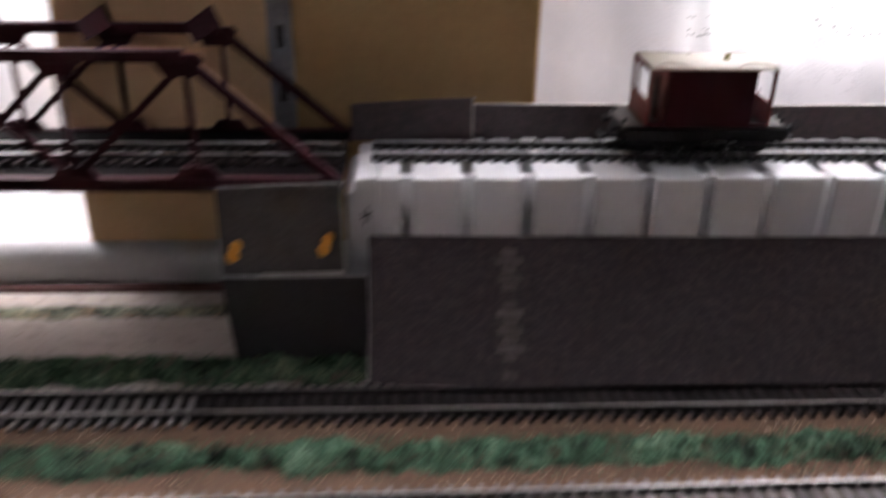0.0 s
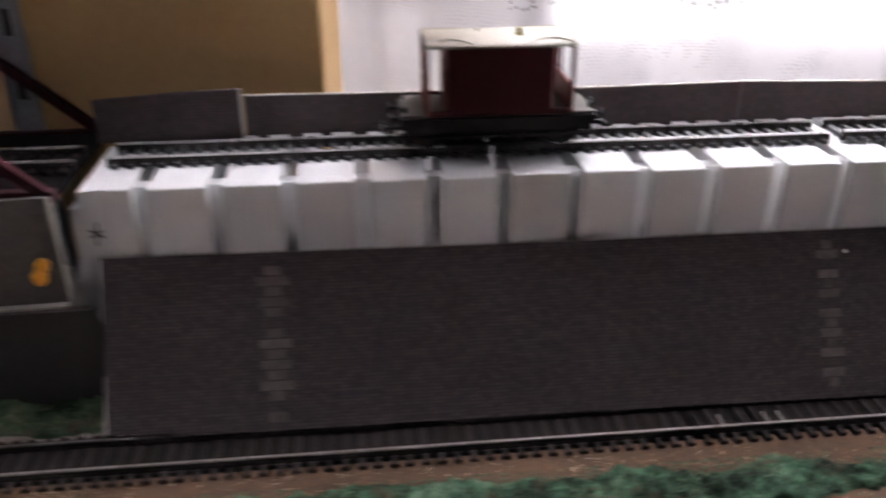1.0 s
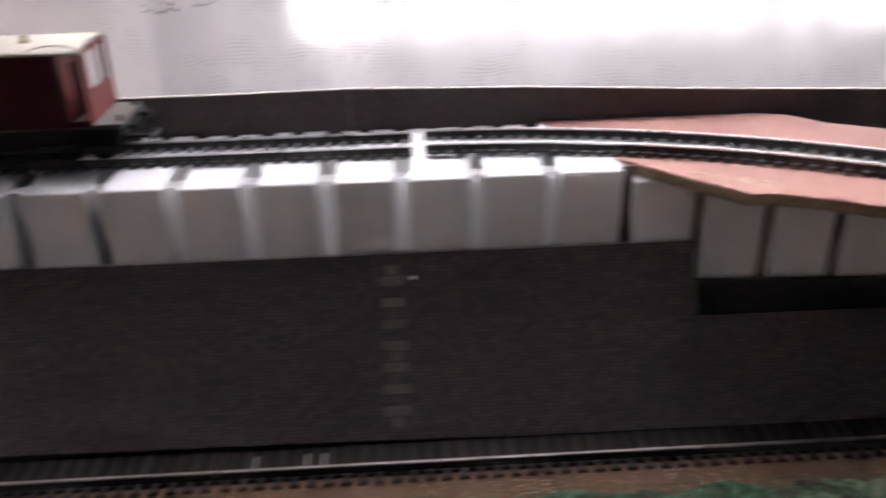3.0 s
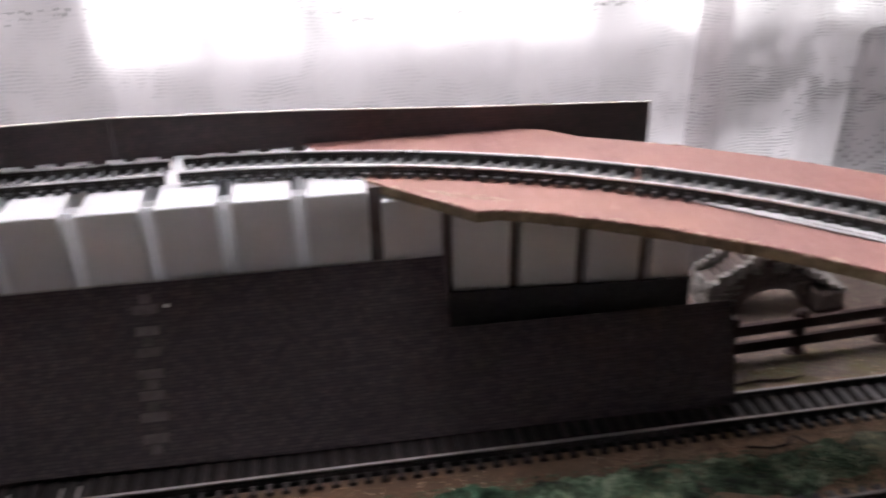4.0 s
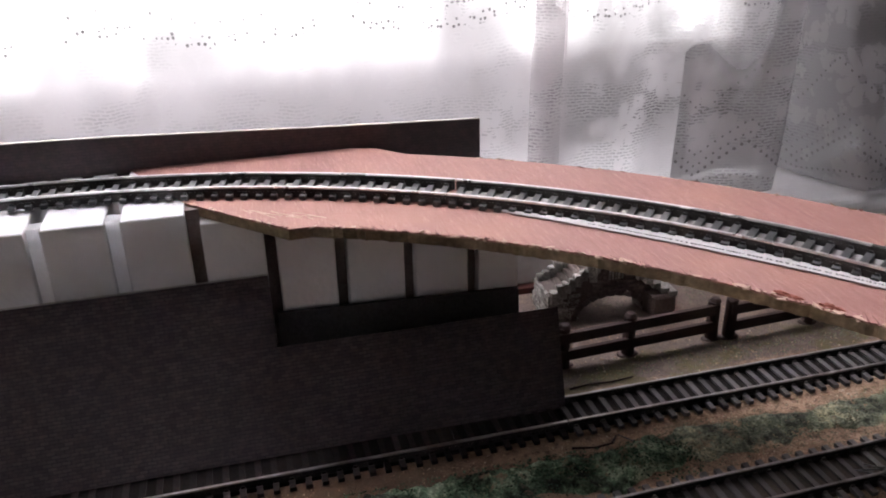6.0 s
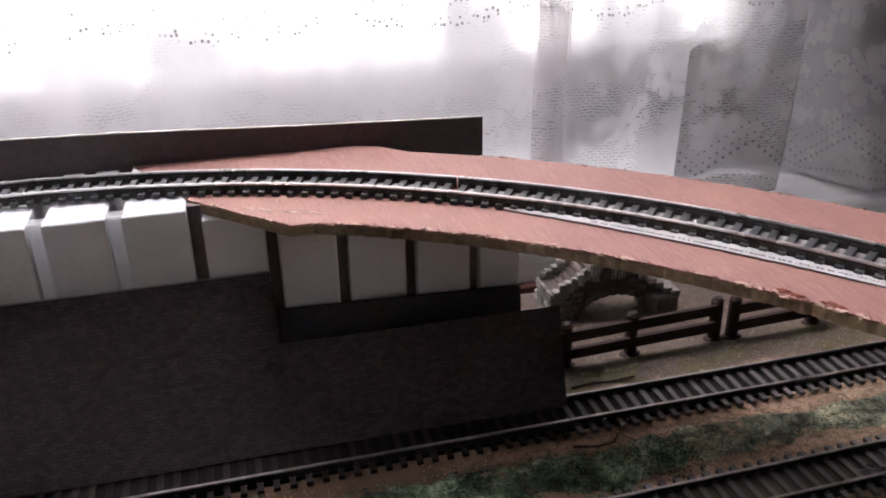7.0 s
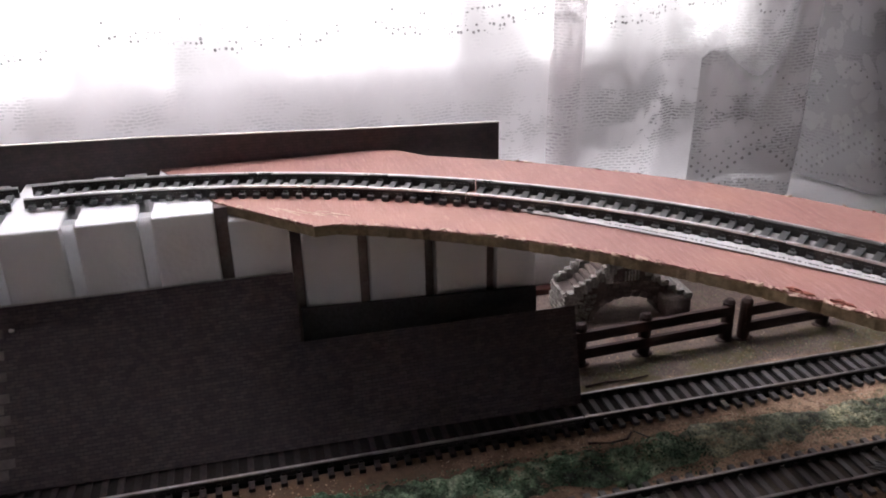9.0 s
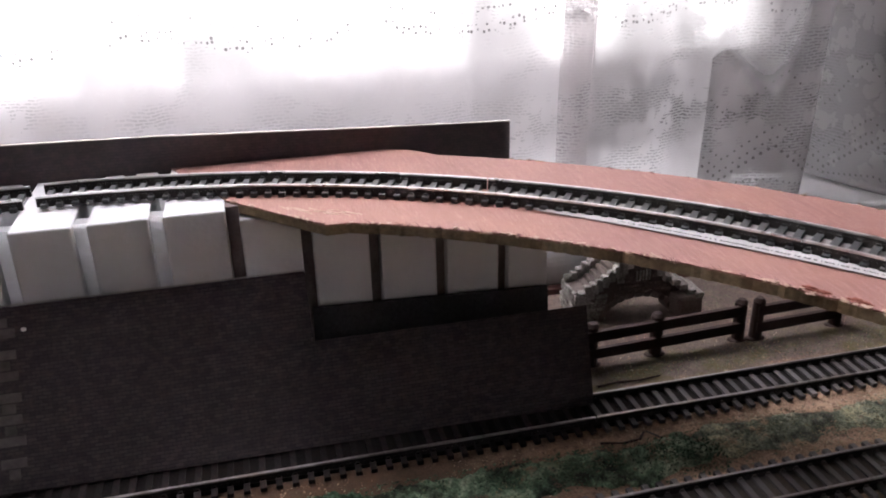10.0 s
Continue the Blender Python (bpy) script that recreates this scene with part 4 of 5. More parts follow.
for k in range(5):
    bm = bmesh.new()
    box(bm, -0.0007, 0.0007, -0.0004, 0.0004, -0.0003, 0.0003)
    for v in bm.verts:
        v.co += Vector((rnd.uniform(-4, 4), rnd.uniform(-2, 2), rnd.uniform(-1, 1))) * 0.0001
    flakes.append(mesh_of("flake", bm, (FRAYED, FRAYED, PLY, SPLINTER, FRAYED)[k]))
for k in range(240):
    ob = new("flake", flakes[k % 5])
    ob.parent = board
    if k < 150:
        a, rr = radians(rnd.uniform(22, 72)), 0.3402 + rnd.uniform(-0.0004, 0.0008)
    elif k < 210:
        a, rr = radians(rnd.uniform(26, 70)), 0.4308 + rnd.uniform(-0.0007, 0.0003)
    else:
        a, rr = None, 0.0
    if a is None:
        u = rnd.random()
        p, q = ((0.4115, 0.5345), (0.4500, 0.4945)) if rnd.random() < 0.6 else ((0.385, 0.5880), (0.4115, 0.5345))
        ob.location = (p[0] + (q[0] - p[0]) * u + 0.0003, p[1] + (q[1] - p[1]) * u + 0.0003, 0.0047)
        ob.rotation_euler = (rnd.uniform(-0.3, 0.3), rnd.uniform(-0.3, 0.3), -0.9 + rnd.uniform(-0.5, 0.5))
    else:
        ob.location = (CX + rr * math.sin(a), CY + rr * math.cos(a), 0.0047 + rnd.uniform(-0.0005, 0.0002))
        ob.rotation_euler = (rnd.uniform(-0.3, 0.3), rnd.uniform(-0.3, 0.3), -a + rnd.uniform(-0.6, 0.6))
    ob.scale = (rnd.uniform(0.6, 2.2), rnd.uniform(0.6, 1.6), rnd.uniform(0.5, 1.2))
# pale scrapes on the corner of the board
for k in range(16):
    bm = bmesh.new()
    u, ln = rnd.random(), rnd.uniform(0.003, 0.010)
    m = Matrix.Translation((0.4330 + 0.030 * u, 0.5190 - 0.0150 * u + rnd.uniform(-0.003, 0.004), 0.0046)) @ Matrix.Rotation(-0.75 + rnd.uniform(-0.35, 0.35), 4, "Z")
    box(bm, -ln / 2, ln / 2, -0.00022, 0.00022, 0.0, 0.00022, 0, m)
    part("scrape", bm, FRAYED, board, "pale scrape in the veneer")
for a, s in ((51.3, 0.65), (52.0, 0.45), (53.6, 0.55), (54.1, 0.4)):
    bm = bmesh.new()
    bmesh.ops.create_icosphere(bm, subdivisions=3, radius=0.0035 * s)
    for v in bm.verts:
        v.co = Vector((v.co.x * 1.3, v.co.y * 0.6, v.co.z * 0.4)) * (1 + 0.9 * noise.noise(v.co * 900 + Vector((a, 0, 0))))
    bmesh.ops.transform(bm, matrix=Matrix.Translation((CX + 0.342 * math.sin(radians(a)), CY + 0.342 * math.cos(radians(a)), 0.0048)) @ Matrix.Rotation(-radians(a), 4, "Z"), verts=bm.verts)
    part("torn_veneer", bm, surface("torn_veneer", (0.20, 0.055, 0.035), (0.30, 0.10, 0.065), 900, 120, 0.8), board, "torn red-brown veneer")

# printed paper strip under the curved rail
strip = thing("paper_strip", (0, 0, 0.1023), "narrow white paper strip with small printed text beside the rail", "paper strip")
PAPER_A0, PAPER_A1 = 33.5, 59.5


def paper_out(a):
    """How far the strip bulges out from under the sleeper ends."""
    return 0.0052 * max(0.0, math.sin(math.pi * (a - PAPER_A0) / (PAPER_A1 - PAPER_A0))) ** 0.8


bm = bmesh.new()
ring = []
for k in range(41):
    q = PAPER_A0 + (PAPER_A1 - PAPER_A0) * k / 40
    a, off = radians(q), paper_out(q)
    ring.append([bm.verts.new((CX + rr * math.sin(a), CY + rr * math.cos(a), h)) for rr, h in ((0.3668 - off, 0.0004), (0.3672, 0.0010), (0.3672, 0.0013), (0.3668 - off, 0.0007))])
for p, q in zip(ring, ring[1:]):
    for k in range(4):
        bm.faces.new((p[k], p[(k + 1) % 4], q[(k + 1) % 4], q[k]))
bm.faces.new(ring[0])
bm.faces.new(list(reversed(ring[-1])))
part("paper", bm, PAPER, strip)
rnd = random.Random(4)
a = 39.0
while a < 55.5:
    w = rnd.uniform(0.05, 0.20)
    bm = bmesh.new()
    base = 0.3668 - paper_out(a + w / 2)
    lo = [Vector((CX + rr * math.sin(radians(q)), CY + rr * math.cos(radians(q)), h)) for q, rr, h in ((a, base + 0.0015, 0.00082), (a + w, base + 0.0015, 0.00082), (a + w, base + 0.0021, 0.00090), (a, base + 0.0021, 0.00090))]
    vs = [bm.verts.new(p) for p in lo]
    ws = [bm.verts.new(p + Vector((0, 0, 0.0002))) for p in lo]
    bm.faces.new(vs)
    bm.faces.new(ws)
    for i in range(4):
        bm.faces.new((vs[i], vs[(i + 1) % 4], ws[(i + 1) % 4], ws[i]))
    part("print_bar", bm, INK, strip, "unreadable printed text")
    a += w + (rnd.uniform(0.04, 0.07) if rnd.random() < 0.8 else rnd.uniform(0.12, 0.22))

# pale paper assumed under the curve's rails, greyed for the shade between sleepers
for a0, a1, label in ((2.0, 29.3, "pale paper underlay beneath the first curved track"), (30.2, 70.5, "pale paper underlay beneath the second curved track")):
    bm = bmesh.new()
    ring = []
    for k in range(31):
        a = radians(a0 + (a1 - a0) * k / 30)
        ring.append([bm.verts.new((CX + q * math.sin(a), CY + q * math.cos(a), h)) for q, h in ((0.3715, 0.10225), (0.3868, 0.10225), (0.3868, 0.10255), (0.3715, 0.10255))])
    for p, q in zip(ring, ring[1:]):
        for k in range(4):
            bm.faces.new((p[k], p[(k + 1) % 4], q[(k + 1) % 4], q[k]))
    bm.faces.new(ring[0])
    bm.faces.new(list(reversed(ring[-1])))
    solid("paper_underlay", bm, PAPER_SHADED, label, "paper strip", group="paper under the curve")

# ---- leaning retaining wall of printed brick card ----
LEAN_DEG = 28.4
BASE_Y, BASE_Z = 0.4842, 0.0030


def on_lean(name, at_y, label):
    t = thing(name, (0, at_y, BASE_Z), label, "retaining wall")
    t.rotation_euler = (radians(90 - LEAN_DEG), 0, 0)
    return t


def plate(bm, outline, t0, t1):
    slab(bm, outline, t0, t1)


wall = on_lean("retaining_wall", BASE_Y, "dark printed brick card wall leaning against the foam, its foot on the track")
bm = bmesh.new()
plate(bm, [(0.0003, 0.0056), (0.020, 0.0044), (0.05, 0.0030), (0.15, 0.0028), (0.29, 0.0018), (0.37, 0.0004), (0.50, 0.0), (0.5660, -0.0012), (0.5693, 0.0453), (0.499, 0.0455), (0.4405, 0.0459), (0.4405, 0.0771), (0.386, 0.0769), (0.22, 0.0769), (0.10, 0.0778), (0.0, 0.0787)], -0.0010, 0.0)
part("brick_face", bm, BRICK, wall)
bm = bmesh.new()
plate(bm, [(0.0, 0.0789), (0.10, 0.0780), (0.22, 0.0771), (0.386, 0.0771), (0.4405, 0.0773), (0.4405, 0.0777), (0.386, 0.0775), (0.22, 0.0775), (0.10, 0.0784), (0.0, 0.0793)], -0.0010, 0.00005)
part("top_edge", bm, CARD_EDGE, wall, "pale raw card edge")
bm = bmesh.new()
plate(bm, [(-0.0010, 0.0058), (0.0, 0.0058), (0.0, 0.0288), (-0.0004, 0.0297)], -0.0016, 0.0002)
part("end_edge", bm, CARD_EDGE, wall, "pale raw card edge")
rnd = random.Random(9)
for qx, top, wide in ((0.0702, 0.0755, 0.0058), (0.3160, 0.0768, 0.0043)):
    z = 0.0068
    k = 0
    while z + 0.0040 < top:
        w = wide + (0.0008 if k % 2 else -0.0020)
        w += rnd.uniform(-0.0004, 0.0004)
        if rnd.random() < 0.86:
            bm = bmesh.new()
            plate(bm, [(qx - w, z), (qx + w, z), (qx + w, z + 0.0038), (qx - w, z + 0.0038)], -0.0002, 0.00022)
            part("quoin", bm, QUOIN, wall)
        z += 0.0044
        k += 1
bm = bmesh.new()
bmesh.ops.create_icosphere(bm, subdivisions=1, radius=0.0011)
bmesh.ops.transform(bm, matrix=Matrix.Translation((0.3245, 0.0668, 0.0004)) @ Matrix.Diagonal((1.2, 0.9, 0.5, 1)), verts=bm.verts)
part("chip", bm, WHITE_CHIP, wall, "white chip on the brick paper")

bm = bmesh.new()
plate(bm, [(0.385, 0.0466), (0.4414, 0.0475), (0.4407, 0.0770), (0.385, 0.0768)], 0.0, 0.0006)
part("upper_card", bm, BRICK, wall)

strip2 = thing("black_card_strip", (0.0, 0.0, 0.0), "strip of black card standing against the foam", "card strip")
bm = bmesh.new()
prism(bm, [(0.4425, 0.0300), (0.5555, 0.0320), (0.5548, 0.0482), (0.4430, 0.0525)], 0.5195, 0.5212)
part("card", bm, BLACK_CARD, strip2)
bm = bmesh.new()
box(bm, 0.46, 0.463, 0.5212, 0.5232, 0.0345, 0.0405)
box(bm, 0.53, 0.533, 0.5212, 0.5232, 0.0345, 0.0405)
part("glue_dab", bm, BLACK_CARD, strip2)

# ---- low card wall behind the upper track ----
bwall = thing("parapet_wall", (0, 0, 0), "low grey brick card wall behind the upper track", "parapet wall")
bm = bmesh.new()
path = [(0.0565, 0.5885, 0.1200), (0.15, 0.5888, 0.1195), (0.23, 0.589, 0.1192), (0.30, 0.5890, 0.1200), (0.38, 0.5890, 0.1180), (0.47, 0.5892, 0.1138), (0.5580, 0.5910, 0.1100)]
a0 = [[bm.verts.new((x, y, z)) for x, y, z in ((x, y, 0.0965 if x < 0.45 else 0.04), (x, y, t), (x, y + 0.0018, t), (x, y + 0.0018, 0.0965 if x < 0.45 else 0.04))] for x, y, t in path]
for r, s in zip(a0, a0[1:]):
    for k in range(4):
        bm.faces.new((r[k], r[(k + 1) % 4], s[(k + 1) % 4], s[k]))
bm.faces.new(a0[0])
bm.faces.new(list(reversed(a0[-1])))
part("brick_face", bm, BRICK_BACK, bwall)
bm = bmesh.new()
a0 = [[bm.verts.new(q) for q in ((x, y - 0.0002, t), (x, y - 0.0002, t + 0.0004), (x, y + 0.002, t + 0.0004), (x, y + 0.002, t))] for x, y, t in path]
for r, s in zip(a0, a0[1:]):
    for k in range(4):
        bm.faces.new((r[k], r[(k + 1) % 4], s[(k + 1) % 4], s[k]))
bm.faces.new(a0[0])
bm.faces.new(list(reversed(a0[-1])))
part("top_edge", bm, CARD_EDGE, bwall, "pale raw card edge")

bm = bmesh.new()
box(bm, 0.2985, 0.2990, 0.5885, 0.5889, 0.1016, 0.1196)
part("seam", bm, GREY_CHIP, bwall, "pale joint between two lengths of card")

bwall2 = thing("parapet_wall", (0, 0, 0), "taller grey card panel beside the bridge end", "parapet wall")
bm = bmesh.new()
prism(bm, [(-0.0105, 0.1017), (0.0555, 0.1017), (0.0548, 0.1255), (0.030, 0.1248), (-0.0105, 0.1220)], 0.0, 0.0018, Matrix.Translation((0, 0.5815, 0)))
part("brick_face", bm, BRICK_BACK, bwall2)
bm = bmesh.new()
box(bm, 0.0550, 0.0560, 0.5812, 0.5835, 0.1017, 0.1256)
part("end_edge", bm, CARD_EDGE, bwall2, "pale raw card edge")

# ---- brake van on the upper track ----
VX, VZ = 0.1695, UP_Z + RAIL_H
van = thing("brake_van", (VX, UP_Y - 0.002, VZ), "maroon model brake van with cream roof and open verandahs", "brake van")
FL, BL, CL, HW = 0.0415, 0.0308, 0.0214, 0.0155
Z0, Z1 = 0.0160, 0.0446
bm = bmesh.new()
box(bm, -FL, FL, -HW, HW, Z0 - 0.0010, Z0 + 0.0006, 0.0003)
part("platform", bm, VAN_FLOOR, van, "grey footplate with open ends")
for s in (-1, 1):
    bm = bmesh.new()
    box(bm, -FL + 0.0010, FL - 0.0010, s * HW - 0.0009, s * HW + 0.0009, Z0 - 0.0076, Z0 - 0.0011, 0.0002)
    part("solebar", bm, VAN_BLACK, van, "black solebar")
    bm = bmesh.new()
    box(bm, s * FL - 0.0009, s * FL + 0.0009, -HW - 0.0008, HW + 0.0008, Z0 - 0.0052, Z0 - 0.0011, 0.0002)
    part("headstock", bm, VAN_BLACK, van, "black headstock")
bm = bmesh.new()
box(bm, -FL + 0.0010, FL - 0.0010, -0.0050, 0.0050, 0.0094, Z0 - 0.0012, 0.0005)
part("underframe", bm, VAN_BLACK, van, "black underframe")
for s in (-1, 1):
    bm = bmesh.new()
    box(bm, -FL + 0.002, FL - 0.002, s * (HW + 0.0016) - 0.0016, s * (HW + 0.0016) + 0.0016, Z0 - 0.0092, Z0 - 0.0082, 0.0002)
    for x in (-0.034, -0.012, 0.012, 0.034):
        box(bm, x - 0.0005, x + 0.0005, s * HW - 0.0003, s * (HW + 0.0014), Z0 - 0.0084, Z0 - 0.0048)
    part("footboard", bm, VAN_BLACK, van, "black footboard")
    bm = bmesh.new()
    box(bm, -0.024, 0.024, s * (HW + 0.0012) - 0.0016, s * (HW + 0.0012) + 0.0016, 0.0030, 0.0040, 0.0002)
    for x in (-0.022, -0.008, 0.008, 0.022):
        box(bm, x - 0.0005, x + 0.0005, s * (HW + 0.0002) - 0.0004, s * (HW + 0.0002) + 0.0004, 0.0036, Z0 - 0.0090)
    part("lower_footboard", bm, VAN_BLACK, van, "black footboard")
    bm = bmesh.new()
    beam(bm, (-0.024, s * 0.0090, 0.0056), (0.024, s * 0.0090, 0.0074), 0.0016, 0.0009)
    for x in (-0.0215, 0.0215):
        box(bm, x - 0.0012, x + 0.0012, s * 0.0082 - 0.0009, s * 0.0082 + 0.0009, 0.0026, 0.0105)
    part("brake_gear", bm, VAN_BLACK, van)
    for x in (-0.030, 0.030):
        bm = bmesh.new()
        box(bm, x - 0.0022, x + 0.0022, s * 0.0112 - 0.0012, s * 0.0112 + 0.0012, 0.0035, 0.0078, 0.0004)
        box(bm, x - 0.0062, x + 0.0062, s * 0.0115 - 0.0008, s * 0.0115 + 0.0008, 0.0078, 0.0094, 0.0003)
        prism(bm, [(x - 0.0048, Z0 - 0.0044), (x + 0.0048, Z0 - 0.0044), (x + 0.0022, 0.0030), (x - 0.0022, 0.0030)], s * 0.0098 - 0.0004, s * 0.0098 + 0.0004)
        part("axle_guard", bm, VAN_BLACK, van)
for x in (-0.030, 0.030):
    for s in (-1, 1):
        bm = bmesh.new()
        rod(bm, (x, s * 0.0074, 0.0060), (x, s * 0.0090, 0.0060), 0.0062, seg=24)
        rod(bm, (x, s * 0.0068, 0.0060), (x, s * 0.0074, 0.0060), 0.0068, seg=24)
        part("wheel", bm, VAN_BLACK, van, "black wheel")
    bm = bmesh.new()
    rod(bm, (x, -0.0115, 0.0060), (x, 0.0115, 0.0060), 0.0009, seg=8)
    part("axle", bm, STEEL, van)
for sx in (-1, 1):
    for sy in (-1, 1):
        bm = bmesh.new()
        rod(bm, (sx * FL, sy * 0.0085, Z0 - 0.0028), (sx * (FL + 0.0045), sy * 0.0085, Z0 - 0.0028), 0.0011, 0.0009, 10)
        rod(bm, (sx * (FL + 0.0045), sy * 0.0085, Z0 - 0.0028), (sx * (FL + 0.0054), sy * 0.0085, Z0 - 0.0028), 0.0024, seg=14)
        part("buffer", bm, VAN_BLACK, van)
    bm = bmesh.new()
    box(bm, min(sx * (FL - 0.004), sx * (FL + 0.0085)), max(sx * (FL - 0.004), sx * (FL + 0.0085)), -0.0016, 0.0016, 0.0062, 0.0072)
    box(bm, min(sx * (FL + 0.0078), sx * (FL + 0.0092)), max(sx * (FL + 0.0078), sx * (FL + 0.0092)), -0.0058, 0.0058, 0.0058, 0.0076, 0.0003)
    rod(bm, (sx * (FL + 0.003), 0, 0.0070), (sx * (FL + 0.009), 0, 0.0094), 0.0006, seg=6)
    part("coupling", bm, VAN_BLACK, van, "black coupling hook")
    bm = bmesh.new()
    rod(bm, (sx * (FL - 0.001), -0.0105, Z0), (sx * (FL - 0.001), -0.0105, Z0 + 0.0030), 0.0009, seg=8)
    rod(bm, (sx * (FL - 0.001), 0.0105, Z0), (sx * (FL - 0.001), 0.0105, Z0 + 0.0030), 0.0009, seg=8)
    part("lamp_iron", bm, VAN_BLACK, van)
# cabin with grooved planks
bm = bmesh.new()
for s in (-1, 1):
    box(bm, -CL, CL, s * HW - 0.0006, s * HW + 0.0006, Z0 + 0.0006, Z1)
    box(bm, s * CL - 0.0006, s * CL + 0.0006, -HW, HW, Z0 + 0.0006, Z1)
part("cabin", bm, VAN_RED, van, "maroon cabin")
for s in (-1, 1):
    # panel added over each cabin end to carry the light-brightened maroon
    bm = bmesh.new()
    box(bm, s * (CL + 0.0010) - 0.0003, s * (CL + 0.0010) + 0.0003, -HW + 0.001, HW - 0.001, Z0 + 0.0008, Z1 - 0.0004)
    part("cabin_end", bm, VAN_LIT_RED, van, "cabin end wall in maroon brightened for daylight")
    bm = bmesh.new()
    box(bm, s * (CL + 0.0016) - 0.0004, s * (CL + 0.0016) + 0.0004, -0.0045, 0.0045, Z0 + 0.0010, Z1 - 0.0060, 0.0002)
    part("cabin_door", bm, VAN_RED, van, "maroon cabin door")
for s in (-1, 1):
    for k in range(11):
        w = 2 * CL / 11
        bm = bmesh.new()
        box(bm, -CL + k * w + 0.00015, -CL + (k + 1) * w - 0.00015, s * (HW + 0.0006) - 0.0001, s * (HW + 0.0006) + 0.0002, Z0 + 0.0008, Z1 - 0.0005)
        part("plank", bm, VAN_RED, van)
    bm = bmesh.new()
    box(bm, -BL, BL, s * HW - 0.0004, s * HW + 0.0008, Z0 - 0.0002, Z0 + 0.0022)
    part("side_sill", bm, VAN_RED, van)
    bm = bmesh.new()
    rod(bm, (s * (CL + 0.002), -HW - 0.0008, Z0 + 0.010), (s * (CL + 0.002), -HW - 0.0008, Z0 + 0.020), 0.0003, seg=6)
    part("handrail", bm, VAN_RED, van)
for s in (-1, 1):
    for y in (-HW, HW):
        bm = bmesh.new()
        box(bm, s * BL - 0.0008, s * BL + 0.0008, y - 0.0008, y + 0.0008, Z0 + 0.0006, Z1)
        part("corner_post", bm, VAN_LIT_RED, van, "corner post in maroon brightened for daylight")
    bm = bmesh.new()
    box(bm, s * BL - 0.0006, s * BL + 0.0006, -HW + 0.0008, HW - 0.0008, Z0 + 0.0006, Z0 + 0.0125)
    box(bm, s * BL - 0.0005, s * BL + 0.0005, 0.0060, 0.0072, Z0 + 0.0125, Z1 + 0.0010)
    box(bm, s * BL - 0.0005, s * BL + 0.0005, -HW + 0.0008, HW - 0.0008, Z1 - 0.0016, Z1 + 0.0008)
    part("end_screen", bm, VAN_LIT_RED, van, "half-height verandah end in maroon brightened for daylight")
# arched roof
bm = bmesh.new()
n = 16
ring0, ring1 = [], []
for k in range(n + 1):
    y = -0.0168 + 0.0336 * k / n
    z = Z1 + 0.0028 * (1 - (y / 0.0168) ** 2)
    ring0.append((y, z))
outline = ring0 + [(y, z + 0.0009) for y, z in reversed(ring0)]
ra = [bm.verts.new((-BL - 0.0012, y, z)) for y, z in outline]
rb = [bm.verts.new((BL + 0.0012, y, z)) for y, z in outline]
for k in range(len(outline)):
    j = (k + 1) % len(outline)
    bm.faces.new((ra[k], ra[j], rb[j], rb[k])).smooth = True
for k in range(n):
    bm.faces.new((ra[k], ra[k + 1], ra[-k - 2], ra[-k - 1]))
    bm.faces.new((rb[k], rb[k + 1], rb[-k - 2], rb[-k - 1]))
roof = part("roof", bm, VAN_ROOF, van, "cream arched roof")
for sx in (-1, 1):
    for sy in (-1, 1):
        bm = bmesh.new()
        pts = []
        for k in range(13):
            u = -1 + 2 * k / 12
            y = sy * (0.0152 - 0.0042 * (1 - u * u))
            pts.append(Vector((sx * 0.0215 + u * 0.0092, y, Z1 + 0.0028 * (1 - (y / 0.0168) ** 2) + 0.0009)))
        sweep(bm, pts, [(-0.0003, -0.0002), (0.0003, -0.0002), (0.0003, 0.0005), (-0.0003, 0.0005)])
        part("rain_strip", bm, VAN_ROOF, roof)
bm = bmesh.new()
rod(bm, (0.0088, -0.0060, Z1 + 0.0026), (0.0088, -0.0060, Z1 + 0.0040), 0.0021, 0.0016, 14)
rod(bm, (0.0088, -0.0060, Z1 + 0.0040), (0.0088, -0.0060, Z1 + 0.0056), 0.0011, 0.0011, 12)
rod(bm, (0.0088, -0.0060, Z1 + 0.0054), (0.0088, -0.0060, Z1 + 0.0061), 0.0015, 0.0013, 12)
part("chimney", bm, BRASS, van, "olive stove chimney")
bm = bmesh.new()
rod(bm, (-0.0085, 0.001, Z1 + 0.0032), (-0.0085, 0.001, Z1 + 0.0048), 0.0012, 0.0010, 12)
part("vent", bm, VAN_ROOF, van)

# ---- truss bridge that meets the end of the foam ----
bridge = thing("truss_bridge", (-0.011, UP_Y + 0.003, 0.0990), "maroon plastic truss girder bridge carrying a track", "truss bridge")
B_LEN, P = 0.44, 0.0565


def gusset(bm, x, y, z, w, h):
    prism(bm, [(x - w, z), (x - w * 0.55, z - h), (x + w * 0.55, z - h), (x + w, z), (x + w * 0.8, z + 0.0025), (x - w * 0.8, z + 0.0025)], y - 0.0017, y + 0.0017)


